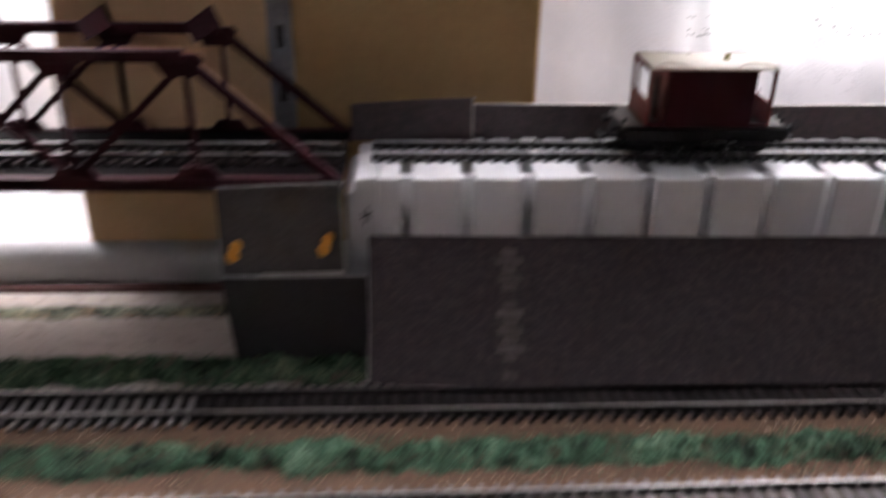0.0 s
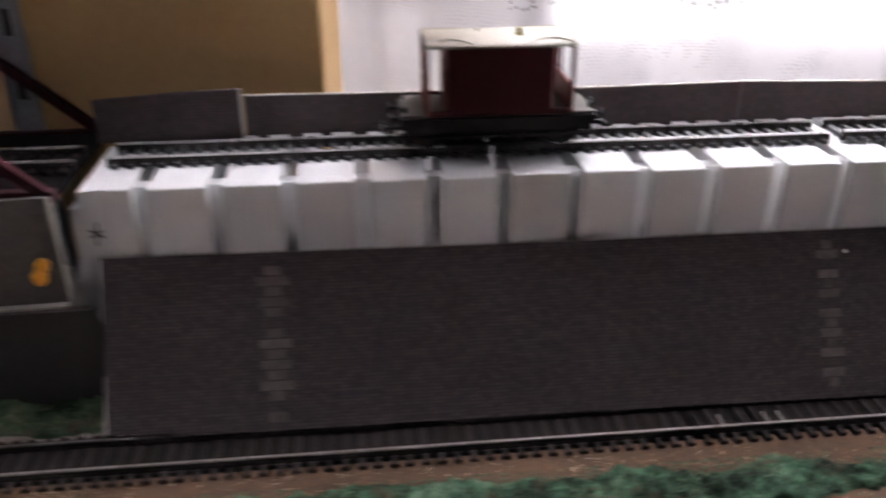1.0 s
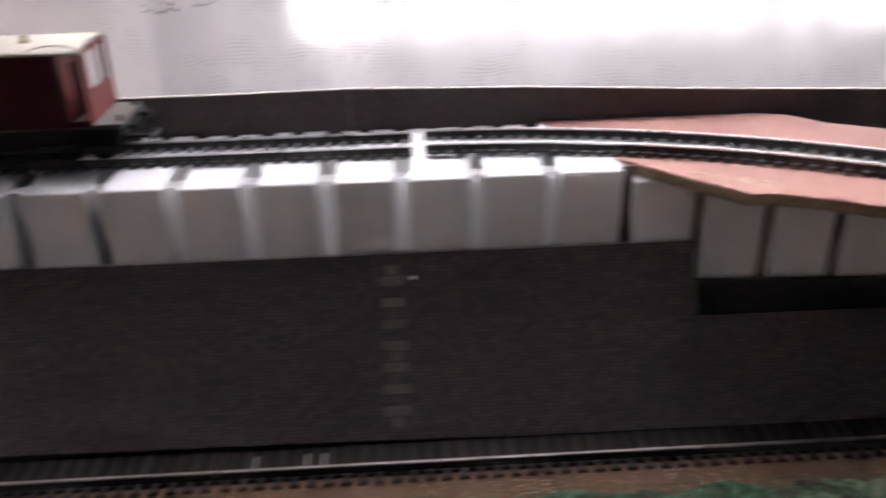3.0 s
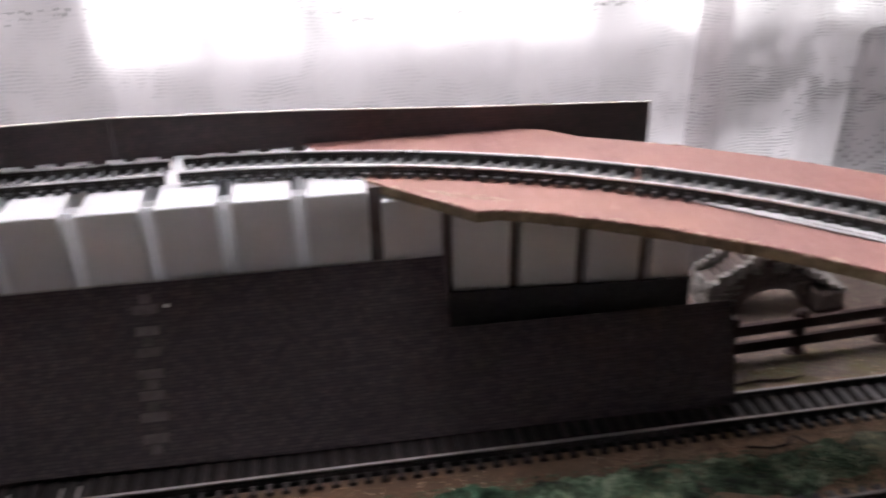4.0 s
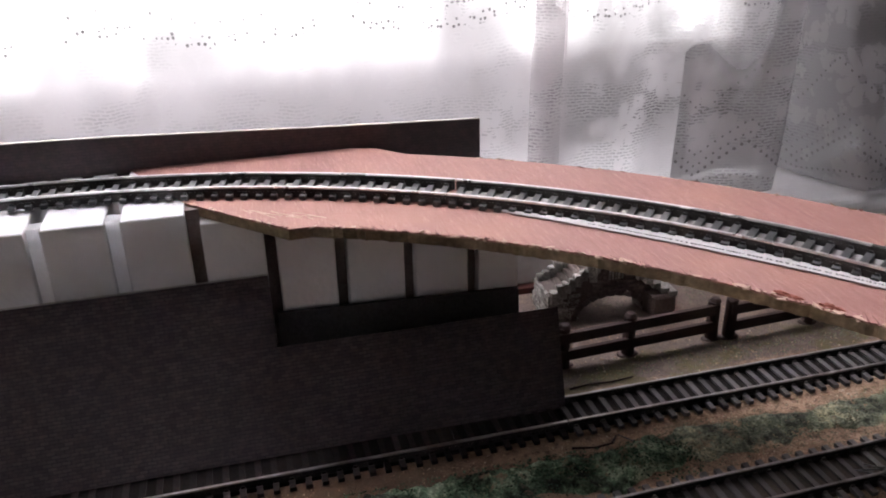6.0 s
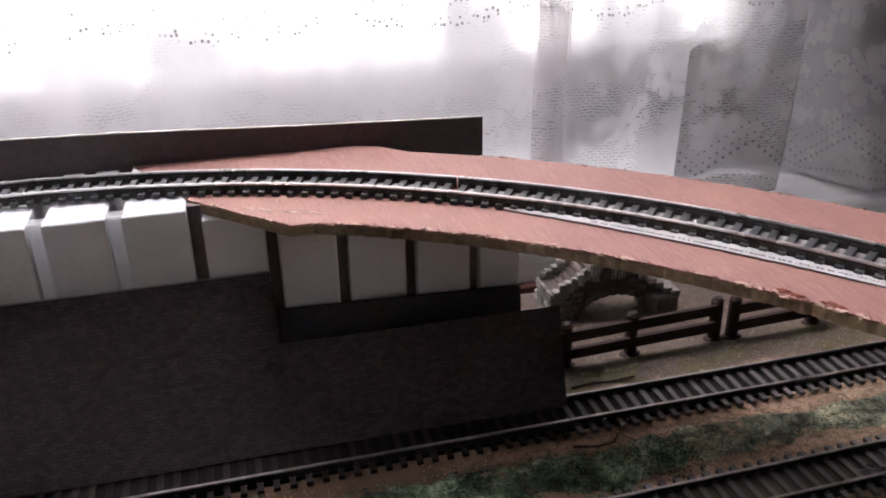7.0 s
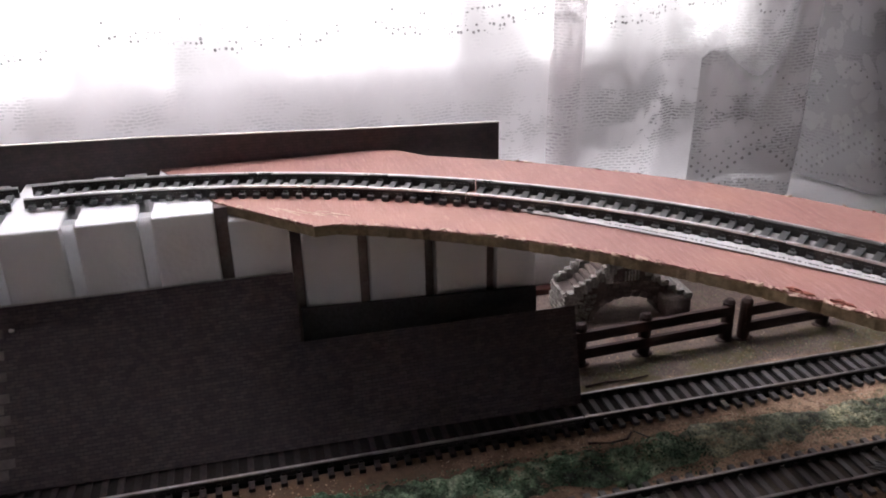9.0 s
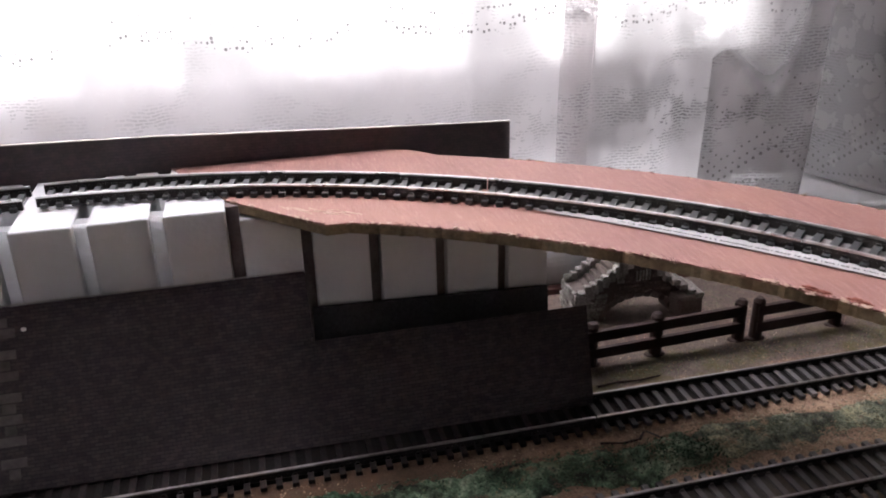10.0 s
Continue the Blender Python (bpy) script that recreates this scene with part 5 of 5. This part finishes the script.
for y in (-0.0435, 0.0435):
    s = 1 if y > 0 else -1
    TOP, E, LOW = (0.0555, 0.0125, -0.0042) if y > 0 else (0.0605, 0.0115, 0.0)
    bm = bmesh.new()
    box(bm, -B_LEN, 0.0, y - 0.0024, y + 0.0024, LOW, LOW + 0.0062, 0.0003)
    box(bm, -B_LEN, 0.0, y - 0.0034, y + 0.0034, LOW, LOW + 0.0010)
    part("bottom_chord", bm, BRIDGE, bridge)
    bm = bmesh.new()
    box(bm, -B_LEN + P, -P - E, y - 0.0028, y + 0.0028, TOP, TOP + 0.0055, 0.0004)
    part("top_chord", bm, BRIDGE, bridge)
    bm = bmesh.new()
    beam(bm, (-P - E - 0.002, y, TOP + 0.0028), (0.0, y, LOW + 0.0012), 0.0044, 0.0046)
    part("end_post", bm, BRIDGE, bridge)
    top_x = [-P - E - P * k for k in range(6)]
    for k, x in enumerate(top_x):
        bm = bmesh.new()
        gusset(bm, x - (0.003 if k == 0 else 0), y, TOP + 0.001, 0.0115, 0.0075)
        part("top_gusset", bm, BRIDGE, bridge)
        bm = bmesh.new()
        prism(bm, [(x - 0.0115, LOW + 0.005), (x - 0.0065, LOW + 0.0115), (x + 0.0065, LOW + 0.0115), (x + 0.0115, LOW + 0.005)], y - 0.0017, y + 0.0017)
        part("bottom_gusset", bm, BRIDGE, bridge)
        if k < 5:
            for a, b in (((x, TOP), (x - P, LOW + 0.006)), ((x - P, TOP), (x, LOW + 0.006)))[: 2 if k % 2 else (0 if s > 0 else 1)]:
                bm = bmesh.new()
                beam(bm, (a[0], y, a[1]), (b[0], y, b[1]), 0.0032, 0.0028)
                part("diagonal", bm, BRIDGE, bridge)
        bm = bmesh.new()
        beam(bm, (x, y, LOW + 0.004), (x, y, TOP), 0.0034 if s < 0 else 0.0026, 0.0024, (1, 0, 0))
        part("hanger", bm, BRIDGE, bridge)
# portal knees on the far truss, floor beams
for k in range(1, 6):
    x = -P * k - E
    bm = bmesh.new()
    prism(bm, [(x - 0.0120, 0.0525), (x + 0.0020, 0.0610), (x - 0.0040, 0.0705), (x - 0.0180, 0.0610)], 0.0372, 0.0386)
    for v in bm.verts:
        v.co.y += 0.7 * (v.co.z - 0.0615)
    part("knee_plate", bm, BRIDGE, bridge)
for k in range(14):
    x = -0.016 - k * P / 2
    bm = bmesh.new()
    box(bm, x - 0.0015, x + 0.0015, -0.026, 0.041, -0.0040, -0.0010)
    part("floor_beam", bm, BRIDGE, bridge)
bm = bmesh.new()
box(bm, -B_LEN, -0.001, -0.0405, 0.0405, -0.0010, 0.0012)
part("deck", bm, DECK, bridge, "dark bridge deck")
track("railway_track", [(-0.44, UP_Y), (-0.0125, UP_Y)], 0.1009, "straight track with bright rails across the bridge", STEEL, SLEEPER_DARK, web=UP_WEB)

# ---- abutment panel with two orange blobs ----
panel = thing("abutment_panel", (-0.0450, 0.5125, 0.0), "dark grey card abutment under the bridge end", "card panel")
bm = bmesh.new()
prism(bm, [(-0.0262, 0.0560), (0.0330, 0.0560), (0.0322, 0.1045), (0.0100, 0.1036), (-0.0258, 0.1020)], -0.0008, 0.0010)
part("upper_card", bm, GREY_CARD, panel)
bm = bmesh.new()
prism(bm, [(-0.0255, 0.0005), (0.0440, 0.0005), (0.0445, 0.0570), (-0.0262, 0.0560)], -0.0066, -0.0046)
for v in bm.verts:
    v.co.y += 0.0150 * (1 - v.co.z / 0.057)
part("lower_card", bm, LOW_CARD, panel)
bm = bmesh.new()
prism(bm, [(-0.0080, 0.0566), (0.0330, 0.0572), (0.0330, 0.0582), (-0.0080, 0.0572)], -0.0046, -0.0010)
part("card_lip", bm, CARD_EDGE, panel, "pale raw card edge")
bm = bmesh.new()
box(bm, 0.0330, 0.0338, -0.0008, 0.0010, 0.0575, 0.1040)
part("side_edge", bm, CARD_EDGE, panel, "pale raw card edge")
rnd = random.Random(2)
for bx, bz in ((-0.0196, 0.0690), (0.0247, 0.0726)):
    bm = bmesh.new()
    for dx, dz, r in ((0.0012, 0.0028, 0.0031), (-0.0008, -0.0026, 0.0035), (0.0, 0.0, 0.0026)):
        got = bmesh.ops.create_icosphere(bm, subdivisions=3, radius=r)
        for v in got["verts"]:
            v.co *= 1 + 0.22 * noise.noise(v.co * 420 + Vector((bx * 900, 0, 0)))
        bmesh.ops.transform(bm, matrix=Matrix.Translation((bx + dx, -0.0012, bz + dz)) @ Matrix.Diagonal((1, 0.55, 1, 1)), verts=got["verts"])
    part("orange_blob", bm, ORANGE, panel, "orange-yellow blob", smooth=True)

# ---- brown carton on the sill and the slotted metal strip before it ----
carton = thing("cardboard_box", (0, 0, 0.0286), "tall plain brown cardboard box standing on the window sill", "box")
bm = bmesh.new()
slab(bm, [(-0.0485, 0.6100), (0.0925, 0.6100), (0.0940, 0.6115), (0.1010, 0.664), (-0.0485, 0.666)], 0.0, 0.62)
part("carton_body", bm, BROWN_BOX, carton)
bm = bmesh.new()
box(bm, -0.02, -0.0185, 0.6096, 0.6100, 0.004, 0.61)
part("carton_seam", bm, BROWN_BOX, carton)
# carton split behind the upright so its left can hold a lighter colour
carton = thing("cardboard_box", (0, 0, 0.0286), "left part of the cardboard box behind the bridge, pinker and paled for its light", "box")
bm = bmesh.new()
slab(bm, [(-0.1710, 0.6108), (-0.1702, 0.6100), (-0.0503, 0.6100), (-0.0495, 0.6108), (-0.0495, 0.666), (-0.1710, 0.666)], 0.0, 0.62)
part("carton_body", bm, PALE_BOX, carton)
metal = thing("shelf_upright", (-0.049, 0.6058, 0.0262), "grey slotted metal shelf upright standing before the box", "shelf upright")
bm = bmesh.new()
box(bm, -0.0065, -0.0050, 0.0, 0.0035, 0.0, 0.60, 0.0003)
box(bm, 0.0050, 0.0065, 0.0, 0.0035, 0.0, 0.60, 0.0003)
z = 0.0
while z < 0.59:
    box(bm, -0.0050, -0.0022, 0.0008, 0.0018, z, z + 0.0300)
    box(bm, 0.0022, 0.0050, 0.0008, 0.0018, z, z + 0.0300)
    box(bm, -0.0022, 0.0022, 0.0008, 0.0018, z + 0.0125, z + 0.0300)
    z += 0.0300
part("channel", bm, STRIP_METAL, metal)
# black sheet stands in for the shade inside the slots
bm = bmesh.new()
box(bm, -0.0050, 0.0050, 0.0030, 0.0034, 0.0, 0.60)
part("back", bm, BLACK_CARD, metal, "dark inside of the slots")

# ---- grass banks of flock and plaster ----
def bank(name, x0, x1, y0, y1, height, seed, mat, label, wob=0.004, fall=0.0):
    bm = bmesh.new()
    nx, ny = int((x1 - x0) / 0.0012), 20
    grid = []
    for i in range(nx + 1):
        x = x0 + (x1 - x0) * i / nx
        endf = min(1.0, (x - x0) / 0.012, (x1 - x) / 0.012)
        endf = max(0.0, endf) ** 0.6
        lo = y0 + wob * noise.noise(Vector((x * 38, 0.3, seed))) + 0.45 * wob * noise.noise(Vector((x * 170, 4.3, seed)))
        hi = y1 + wob * noise.noise(Vector((x * 38, 9.3, seed))) + 0.45 * wob * noise.noise(Vector((x * 170, 7.3, seed)))
        mid = (lo + hi) / 2
        lo, hi = mid + (lo - mid) * (0.25 + 0.75 * endf), mid + (hi - mid) * (0.25 + 0.75 * endf)
        col = []
        for k in range(ny + 1):
            v = k / ny
            y = lo + (hi - lo) * v
            dome = (4 * v * (1 - v)) ** 0.55 * endf
            lump = 0.60 + 0.85 * noise.noise(Vector((x * 70, y * 90, seed + 3))) + 0.55 * noise.noise(Vector((x * 230, y * 230, seed + 5))) + 0.35 * noise.noise(Vector((x * 600, y * 600, seed + 8)))
            z = height * dome * max(0.08, lump) * (1.0 - fall * min(1.0, max(0.0, (x - x0) / (x1 - x0) * 2.0 - 0.5)))
            z += dome * 0.0012 * noise.noise(Vector((x * 420, y * 420, seed))) + dome * 0.0008 * noise.noise(Vector((x * 900, y * 900, seed)))
            col.append(bm.verts.new((x, y, max(z, 0.0) - (0.0004 if k in (0, ny) else 0.0))))
        grid.append(col)
    for i in range(nx):
        for k in range(ny):
            bm.faces.new((grid[i][k], grid[i + 1][k], grid[i + 1][k + 1], grid[i][k + 1]))
    return solid(name, bm, mat, label, "grass" if "grass" in name else "dirt", "stuff", smooth=True)


bank("grass_bank", -0.55, 0.470, 0.4325, 0.4515, 0.0062, 1, GRASS, "rough dark green flock grass between the tracks", 0.007)
bank("grass_bank", 0.450, 0.607, 0.4310, 0.4530, 0.0050, 1, GRASS_WORN, "worn olive-green flock grass tapering out beside the track", 0.006, 0.35)
bank("grass_bank", -0.55, 0.004, 0.4985, 0.5245, 0.0060, 2, GRASS_BACK, "lumpy dark green flock grass behind the track", 0.006)
bank("grass_bank", 0.597, 0.92, 0.4345, 0.4570, 0.0014, 4, GRASS_DULL, "dull grey-green flock grass beside the track", 0.006)
bank("grass_bank", -0.55, -0.075, 0.5670, 0.5795, 0.0005, 6, GRASS_DULL, "thin green scatter along the grey road", 0.006)


def specks(name, n, spots, r0, r1, tall, mat, label, category, seed):
    """Many tiny loose grains or tufts, each a crooked little pyramid, on rectangles of the board."""
    rnd = random.Random(seed)
    verts, faces = [], []
    total = sum((b - a) * (d - c) * w for a, b, c, d, h, w in spots)
    for a, b, c, d, h, w in spots:
        for _ in range(int(n * (b - a) * (d - c) * w / total)):
            x, y = rnd.uniform(a, b), rnd.uniform(c, d)
            if h:
                y = (c + d) / 2 + (d - c) / 2 * max(-1, min(1, rnd.gauss(0, 0.5)))
            if noise.noise(Vector((x * 45, y * 45, seed))) < rnd.uniform(-0.7, 0.15):
                continue
            r, q = rnd.uniform(r0, r1), rnd.uniform(0, 6.28)
            v = (y - c) / (d - c)
            z = h * max(0.0, 4 * v * (1 - v)) ** 0.55 * 0.75
            k = len(verts)
            verts += [(x + r * math.cos(q + t), y + r * math.sin(q + t), z) for t in (0, 2.1, 4.2)]
            verts.append((x + rnd.uniform(-r, r), y + rnd.uniform(-r, r), z + r * tall))
            faces += [(k, k + 1, k + 3), (k + 1, k + 2, k + 3), (k + 2, k, k + 3), (k + 2, k + 1, k)]
    me = bpy.data.meshes.new(name)
    me.from_pydata(verts, [], faces)
    me.materials.append(mat)
    return tagged(new(name, me), label, category, kind="stuff")


specks("scatter", 14000, [(0.55, 0.92, 0.430, 0.4640, 0, 2.0), (-0.30, 0.62, 0.4235, 0.4345, 0, 1.0), (-0.30, 0.92, 0.452, 0.4640, 0, 1.2), (0.59, 0.92, 0.424, 0.462, 0, 1.3), (0.575, 0.92, 0.4955, 0.556, 0, 0.8), (-0.35, -0.075, 0.526, 0.592, 0, 0.25)], 0.0002, 0.00065, 0.6, CRUMBS, "loose brown and pale crumbs scattered on the baseboard", "scatter", 21)
specks("grass_tufts", 17000, [(-0.32, 0.606, 0.4275, 0.4560, 0.0034, 1.0)], 0.00025, 0.0008, 0.9, FLOCK, "ragged green flock tufts on the bank", "grass", 22)
specks("grass_tufts", 9000, [(-0.32, 0.003, 0.4960, 0.5270, 0.0038, 1.0)], 0.00025, 0.0008, 0.9, FLOCK_BACK, "ragged olive flock tufts behind the track", "grass", 24)
specks("dry_tufts", 16000, [(0.590, 0.92, 0.4290, 0.4600, 0.0014, 1.6), (0.42, 0.60, 0.4310, 0.4570, 0.0026, 0.45), (0.575, 0.92, 0.4965, 0.5180, 0.0003, 0.7), (0.60, 0.92, 0.545, 0.590, 0.0004, 0.25), (-0.35, -0.075, 0.5660, 0.5820, 0.0008, 0.5)], 0.0002, 0.0006, 0.8, FLOCK_DRY, "ragged dull green and straw flock tufts", "grass", 23)

# short twig lying on the scatter
bm = bmesh.new()
beam(bm, (0.5810, 0.4605, 0.0008), (0.5862, 0.4535, 0.0008), 0.0004, 0.0004, (0, 0, 1))
solid("twig", bm, INK, "short dark twig lying on the brown scatter", "twig")

# thin rods added to trace dark crack lines in the ground
for pts, label in ((((0.5580, 0.4572), (0.5680, 0.4548), (0.5760, 0.4556), (0.5800, 0.4600)), "crooked dark rod tracing a crack in the brown scatter"), (((0.5745, 0.4985), (0.5850, 0.4998), (0.5960, 0.4985), (0.6080, 0.4996)), "long dark rod tracing a crack line on the grey ground")):
    bm = bmesh.new()
    for (xa, ya), (xb, yb) in zip(pts, pts[1:]):
        rod(bm, (xa, ya, 0.0009), (xb, yb, 0.0009), 0.0006, 0.0004, 6)
    solid("twig", bm, FENCE_WOOD, label, "twig")

# chips dropped on the sleepers
for x in (0.2592, 0.2795, 0.2862):
    bm = bmesh.new()
    box(bm, x - 0.0006, x + 0.0006, 0.4728, 0.4800, 0.0030, 0.0035, 0.0002)
    solid("chip", bm, GREY_CHIP, "grey chip lying on a sleeper between the rails", "chip", group="chips on the track")

# ---- rustic fences ----
def fence(name, x0, y0, x1, y1, posts, h, label):
    d = Vector((x1 - x0, y1 - y0, 0))
    f = thing(name, (x0, y0, 0.0), label, "fence", "rustic fences")
    f.rotation_euler = (0, 0, math.atan2(d.y, d.x))
    L = d.length
    rnd = random.Random(int(x0 * 1000))
    for p in posts:
        bm = bmesh.new()
        rod(bm, (p * L, 0, -0.0005), (p * L + rnd.uniform(-0.0006, 0.0006), 0, h), 0.0034, 0.0032, 12)
        rod(bm, (p * L, 0, h), (p * L, 0, h + 0.0016), 0.0032, 0.0019, 12)
        part("post", bm, FENCE_WOOD, f)
        bm = bmesh.new()
        bmesh.ops.create_icosphere(bm, subdivisions=2, radius=0.0046)
        bmesh.ops.transform(bm, matrix=Matrix.Translation((p * L, 0, 0)) @ Matrix.Diagonal((1.3, 0.8, 0.28, 1)), verts=bm.verts)
        part("foot", bm, FENCE_WOOD, f)
    for z in (h * 0.36, h * 0.80):
        bm = bmesh.new()
        beam(bm, (-0.002, -0.0022, z - 0.0004), (L + 0.001, -0.0022, z + 0.0006), 0.0056, 0.0022, (0, 1, 0))
        part("rail", bm, FENCE_WOOD, f)
    return f


fence("fence", 0.5740, 0.5190, 0.6645, 0.5222, (0.06, 0.458, 1.0), 0.0225, "dark brown rustic fence with two rails on sandy ground")
fence("fence", 0.6742, 0.5212, 0.7235, 0.5222, (0.0, 1.0), 0.0225, "short dark brown rustic fence with two rails")

# ---- ruined stone arch with steps ----
ruin = thing("stone_ruin", (0.626, 0.566, 0.0), "ruined grey stone arch with crumbling steps and parapet", "stone ruin")
rnd = random.Random(31)


def rough_block(bm, x0, x1, y0, y1, z0, z1, amp=0.0006):
    vs = box(bm, x0, x1, y0, y1, z0, z1, min(x1 - x0, y1 - y0, z1 - z0) * 0.18)
    for v in vs:
        if v.is_valid:
            v.co += Vector((rnd.uniform(-amp, amp), rnd.uniform(-amp, amp), rnd.uniform(-amp, amp)))


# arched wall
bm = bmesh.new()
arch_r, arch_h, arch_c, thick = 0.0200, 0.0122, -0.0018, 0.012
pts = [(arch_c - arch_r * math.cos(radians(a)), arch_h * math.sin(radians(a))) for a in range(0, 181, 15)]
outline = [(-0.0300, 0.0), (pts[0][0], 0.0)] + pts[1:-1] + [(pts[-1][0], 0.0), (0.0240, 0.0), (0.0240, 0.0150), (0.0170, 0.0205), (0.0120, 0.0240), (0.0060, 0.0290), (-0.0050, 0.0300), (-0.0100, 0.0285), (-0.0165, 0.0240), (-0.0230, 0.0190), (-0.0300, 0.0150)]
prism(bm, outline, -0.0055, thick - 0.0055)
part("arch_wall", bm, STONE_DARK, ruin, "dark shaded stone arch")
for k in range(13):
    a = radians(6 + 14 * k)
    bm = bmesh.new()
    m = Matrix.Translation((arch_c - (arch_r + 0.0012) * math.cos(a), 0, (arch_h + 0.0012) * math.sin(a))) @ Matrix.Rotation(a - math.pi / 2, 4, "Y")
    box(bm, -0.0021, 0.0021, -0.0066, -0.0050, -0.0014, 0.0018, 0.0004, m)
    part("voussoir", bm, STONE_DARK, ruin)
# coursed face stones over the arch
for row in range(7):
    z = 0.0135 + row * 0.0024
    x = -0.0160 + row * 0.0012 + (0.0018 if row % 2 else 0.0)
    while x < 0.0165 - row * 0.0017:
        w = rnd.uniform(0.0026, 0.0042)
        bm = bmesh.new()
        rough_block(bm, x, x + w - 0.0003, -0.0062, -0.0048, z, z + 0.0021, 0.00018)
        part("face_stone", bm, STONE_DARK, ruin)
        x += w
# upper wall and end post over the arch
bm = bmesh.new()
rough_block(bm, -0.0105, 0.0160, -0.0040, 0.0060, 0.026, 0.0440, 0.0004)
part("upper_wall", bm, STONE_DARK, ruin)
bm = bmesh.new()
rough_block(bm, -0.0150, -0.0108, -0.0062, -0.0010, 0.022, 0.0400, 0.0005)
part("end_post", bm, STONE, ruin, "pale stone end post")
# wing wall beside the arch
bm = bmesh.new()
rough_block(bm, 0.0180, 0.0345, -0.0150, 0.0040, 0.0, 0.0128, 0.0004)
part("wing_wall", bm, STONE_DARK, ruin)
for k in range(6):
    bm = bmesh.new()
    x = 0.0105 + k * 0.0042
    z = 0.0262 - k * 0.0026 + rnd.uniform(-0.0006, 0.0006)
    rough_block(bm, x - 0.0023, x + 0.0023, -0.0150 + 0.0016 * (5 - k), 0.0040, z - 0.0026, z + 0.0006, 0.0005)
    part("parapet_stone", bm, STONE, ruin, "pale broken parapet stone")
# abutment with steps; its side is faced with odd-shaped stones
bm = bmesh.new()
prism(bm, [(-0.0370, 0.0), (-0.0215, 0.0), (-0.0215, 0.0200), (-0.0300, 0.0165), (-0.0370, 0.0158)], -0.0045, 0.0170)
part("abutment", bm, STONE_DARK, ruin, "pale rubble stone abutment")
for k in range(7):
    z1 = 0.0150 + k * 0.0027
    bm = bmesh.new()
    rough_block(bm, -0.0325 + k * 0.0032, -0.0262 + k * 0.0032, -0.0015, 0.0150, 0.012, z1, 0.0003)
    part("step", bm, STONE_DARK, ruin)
for side in (0, 1):
    for row in range(6):
        u = 0.0
        z = 0.0004 + row * 0.0027
        while u < (0.0150 if side else 0.0205):
            w = rnd.uniform(0.0022, 0.0046)
            bm = bmesh.new()
            if side:
                rough_block(bm, -0.0370 + u, -0.0370 + u + w - 0.0004, -0.0056, -0.0042, z, z + 0.0024, 0.0004)
            else:
                rough_block(bm, -0.0381, -0.0367, -0.0045 + u, -0.0045 + u + w - 0.0004, z, z + 0.0024, 0.0004)
            part("stone", bm, STONE, ruin)
            u += w
for k in range(18):
    bm = bmesh.new()
    t = (k // 2) / 8
    x = -0.0350 + t * 0.0270
    z = 0.0180 + t * 0.0165 + rnd.uniform(-0.0007, 0.0007)
    y = -0.0045 if k % 2 else 0.0165
    rough_block(bm, x - 0.0021, x + 0.0021, y - 0.0018, y + 0.0018, z - 0.0050, z + 0.0016, 0.0006)
    part("parapet_stone", bm, STONE, ruin, "pale broken parapet stone")
for k in range(5):
    bm = bmesh.new()
    box(bm, -0.0040 + k * 0.0019, -0.0032 + k * 0.0019, -0.0070, -0.0060, 0.0225, 0.0285)
    part("grille_bar", bm, STONE, ruin, "pale window bar")

# ---- loose wires beside the near track ----
wires = thing("loose_wires", (0.660, 0.400, 0.0), "thin grey wires lying over the near track", "wires")
rnd = random.Random(14)
for k in range(5):
    bm = bmesh.new()
    pts = [Vector((0.0 + 0.012 * i, -0.006 + 0.004 * k - 0.004 * i + 0.003 * math.sin(i * 0.9 + k), 0.0085 + 0.004 * math.sin(i * 0.6 + k * 1.3))) for i in range(8)]
    for a, b in zip(pts, pts[1:]):
        rod(bm, a, b, 0.0004, seg=6)
    part("wire", bm, WIRE, wires)
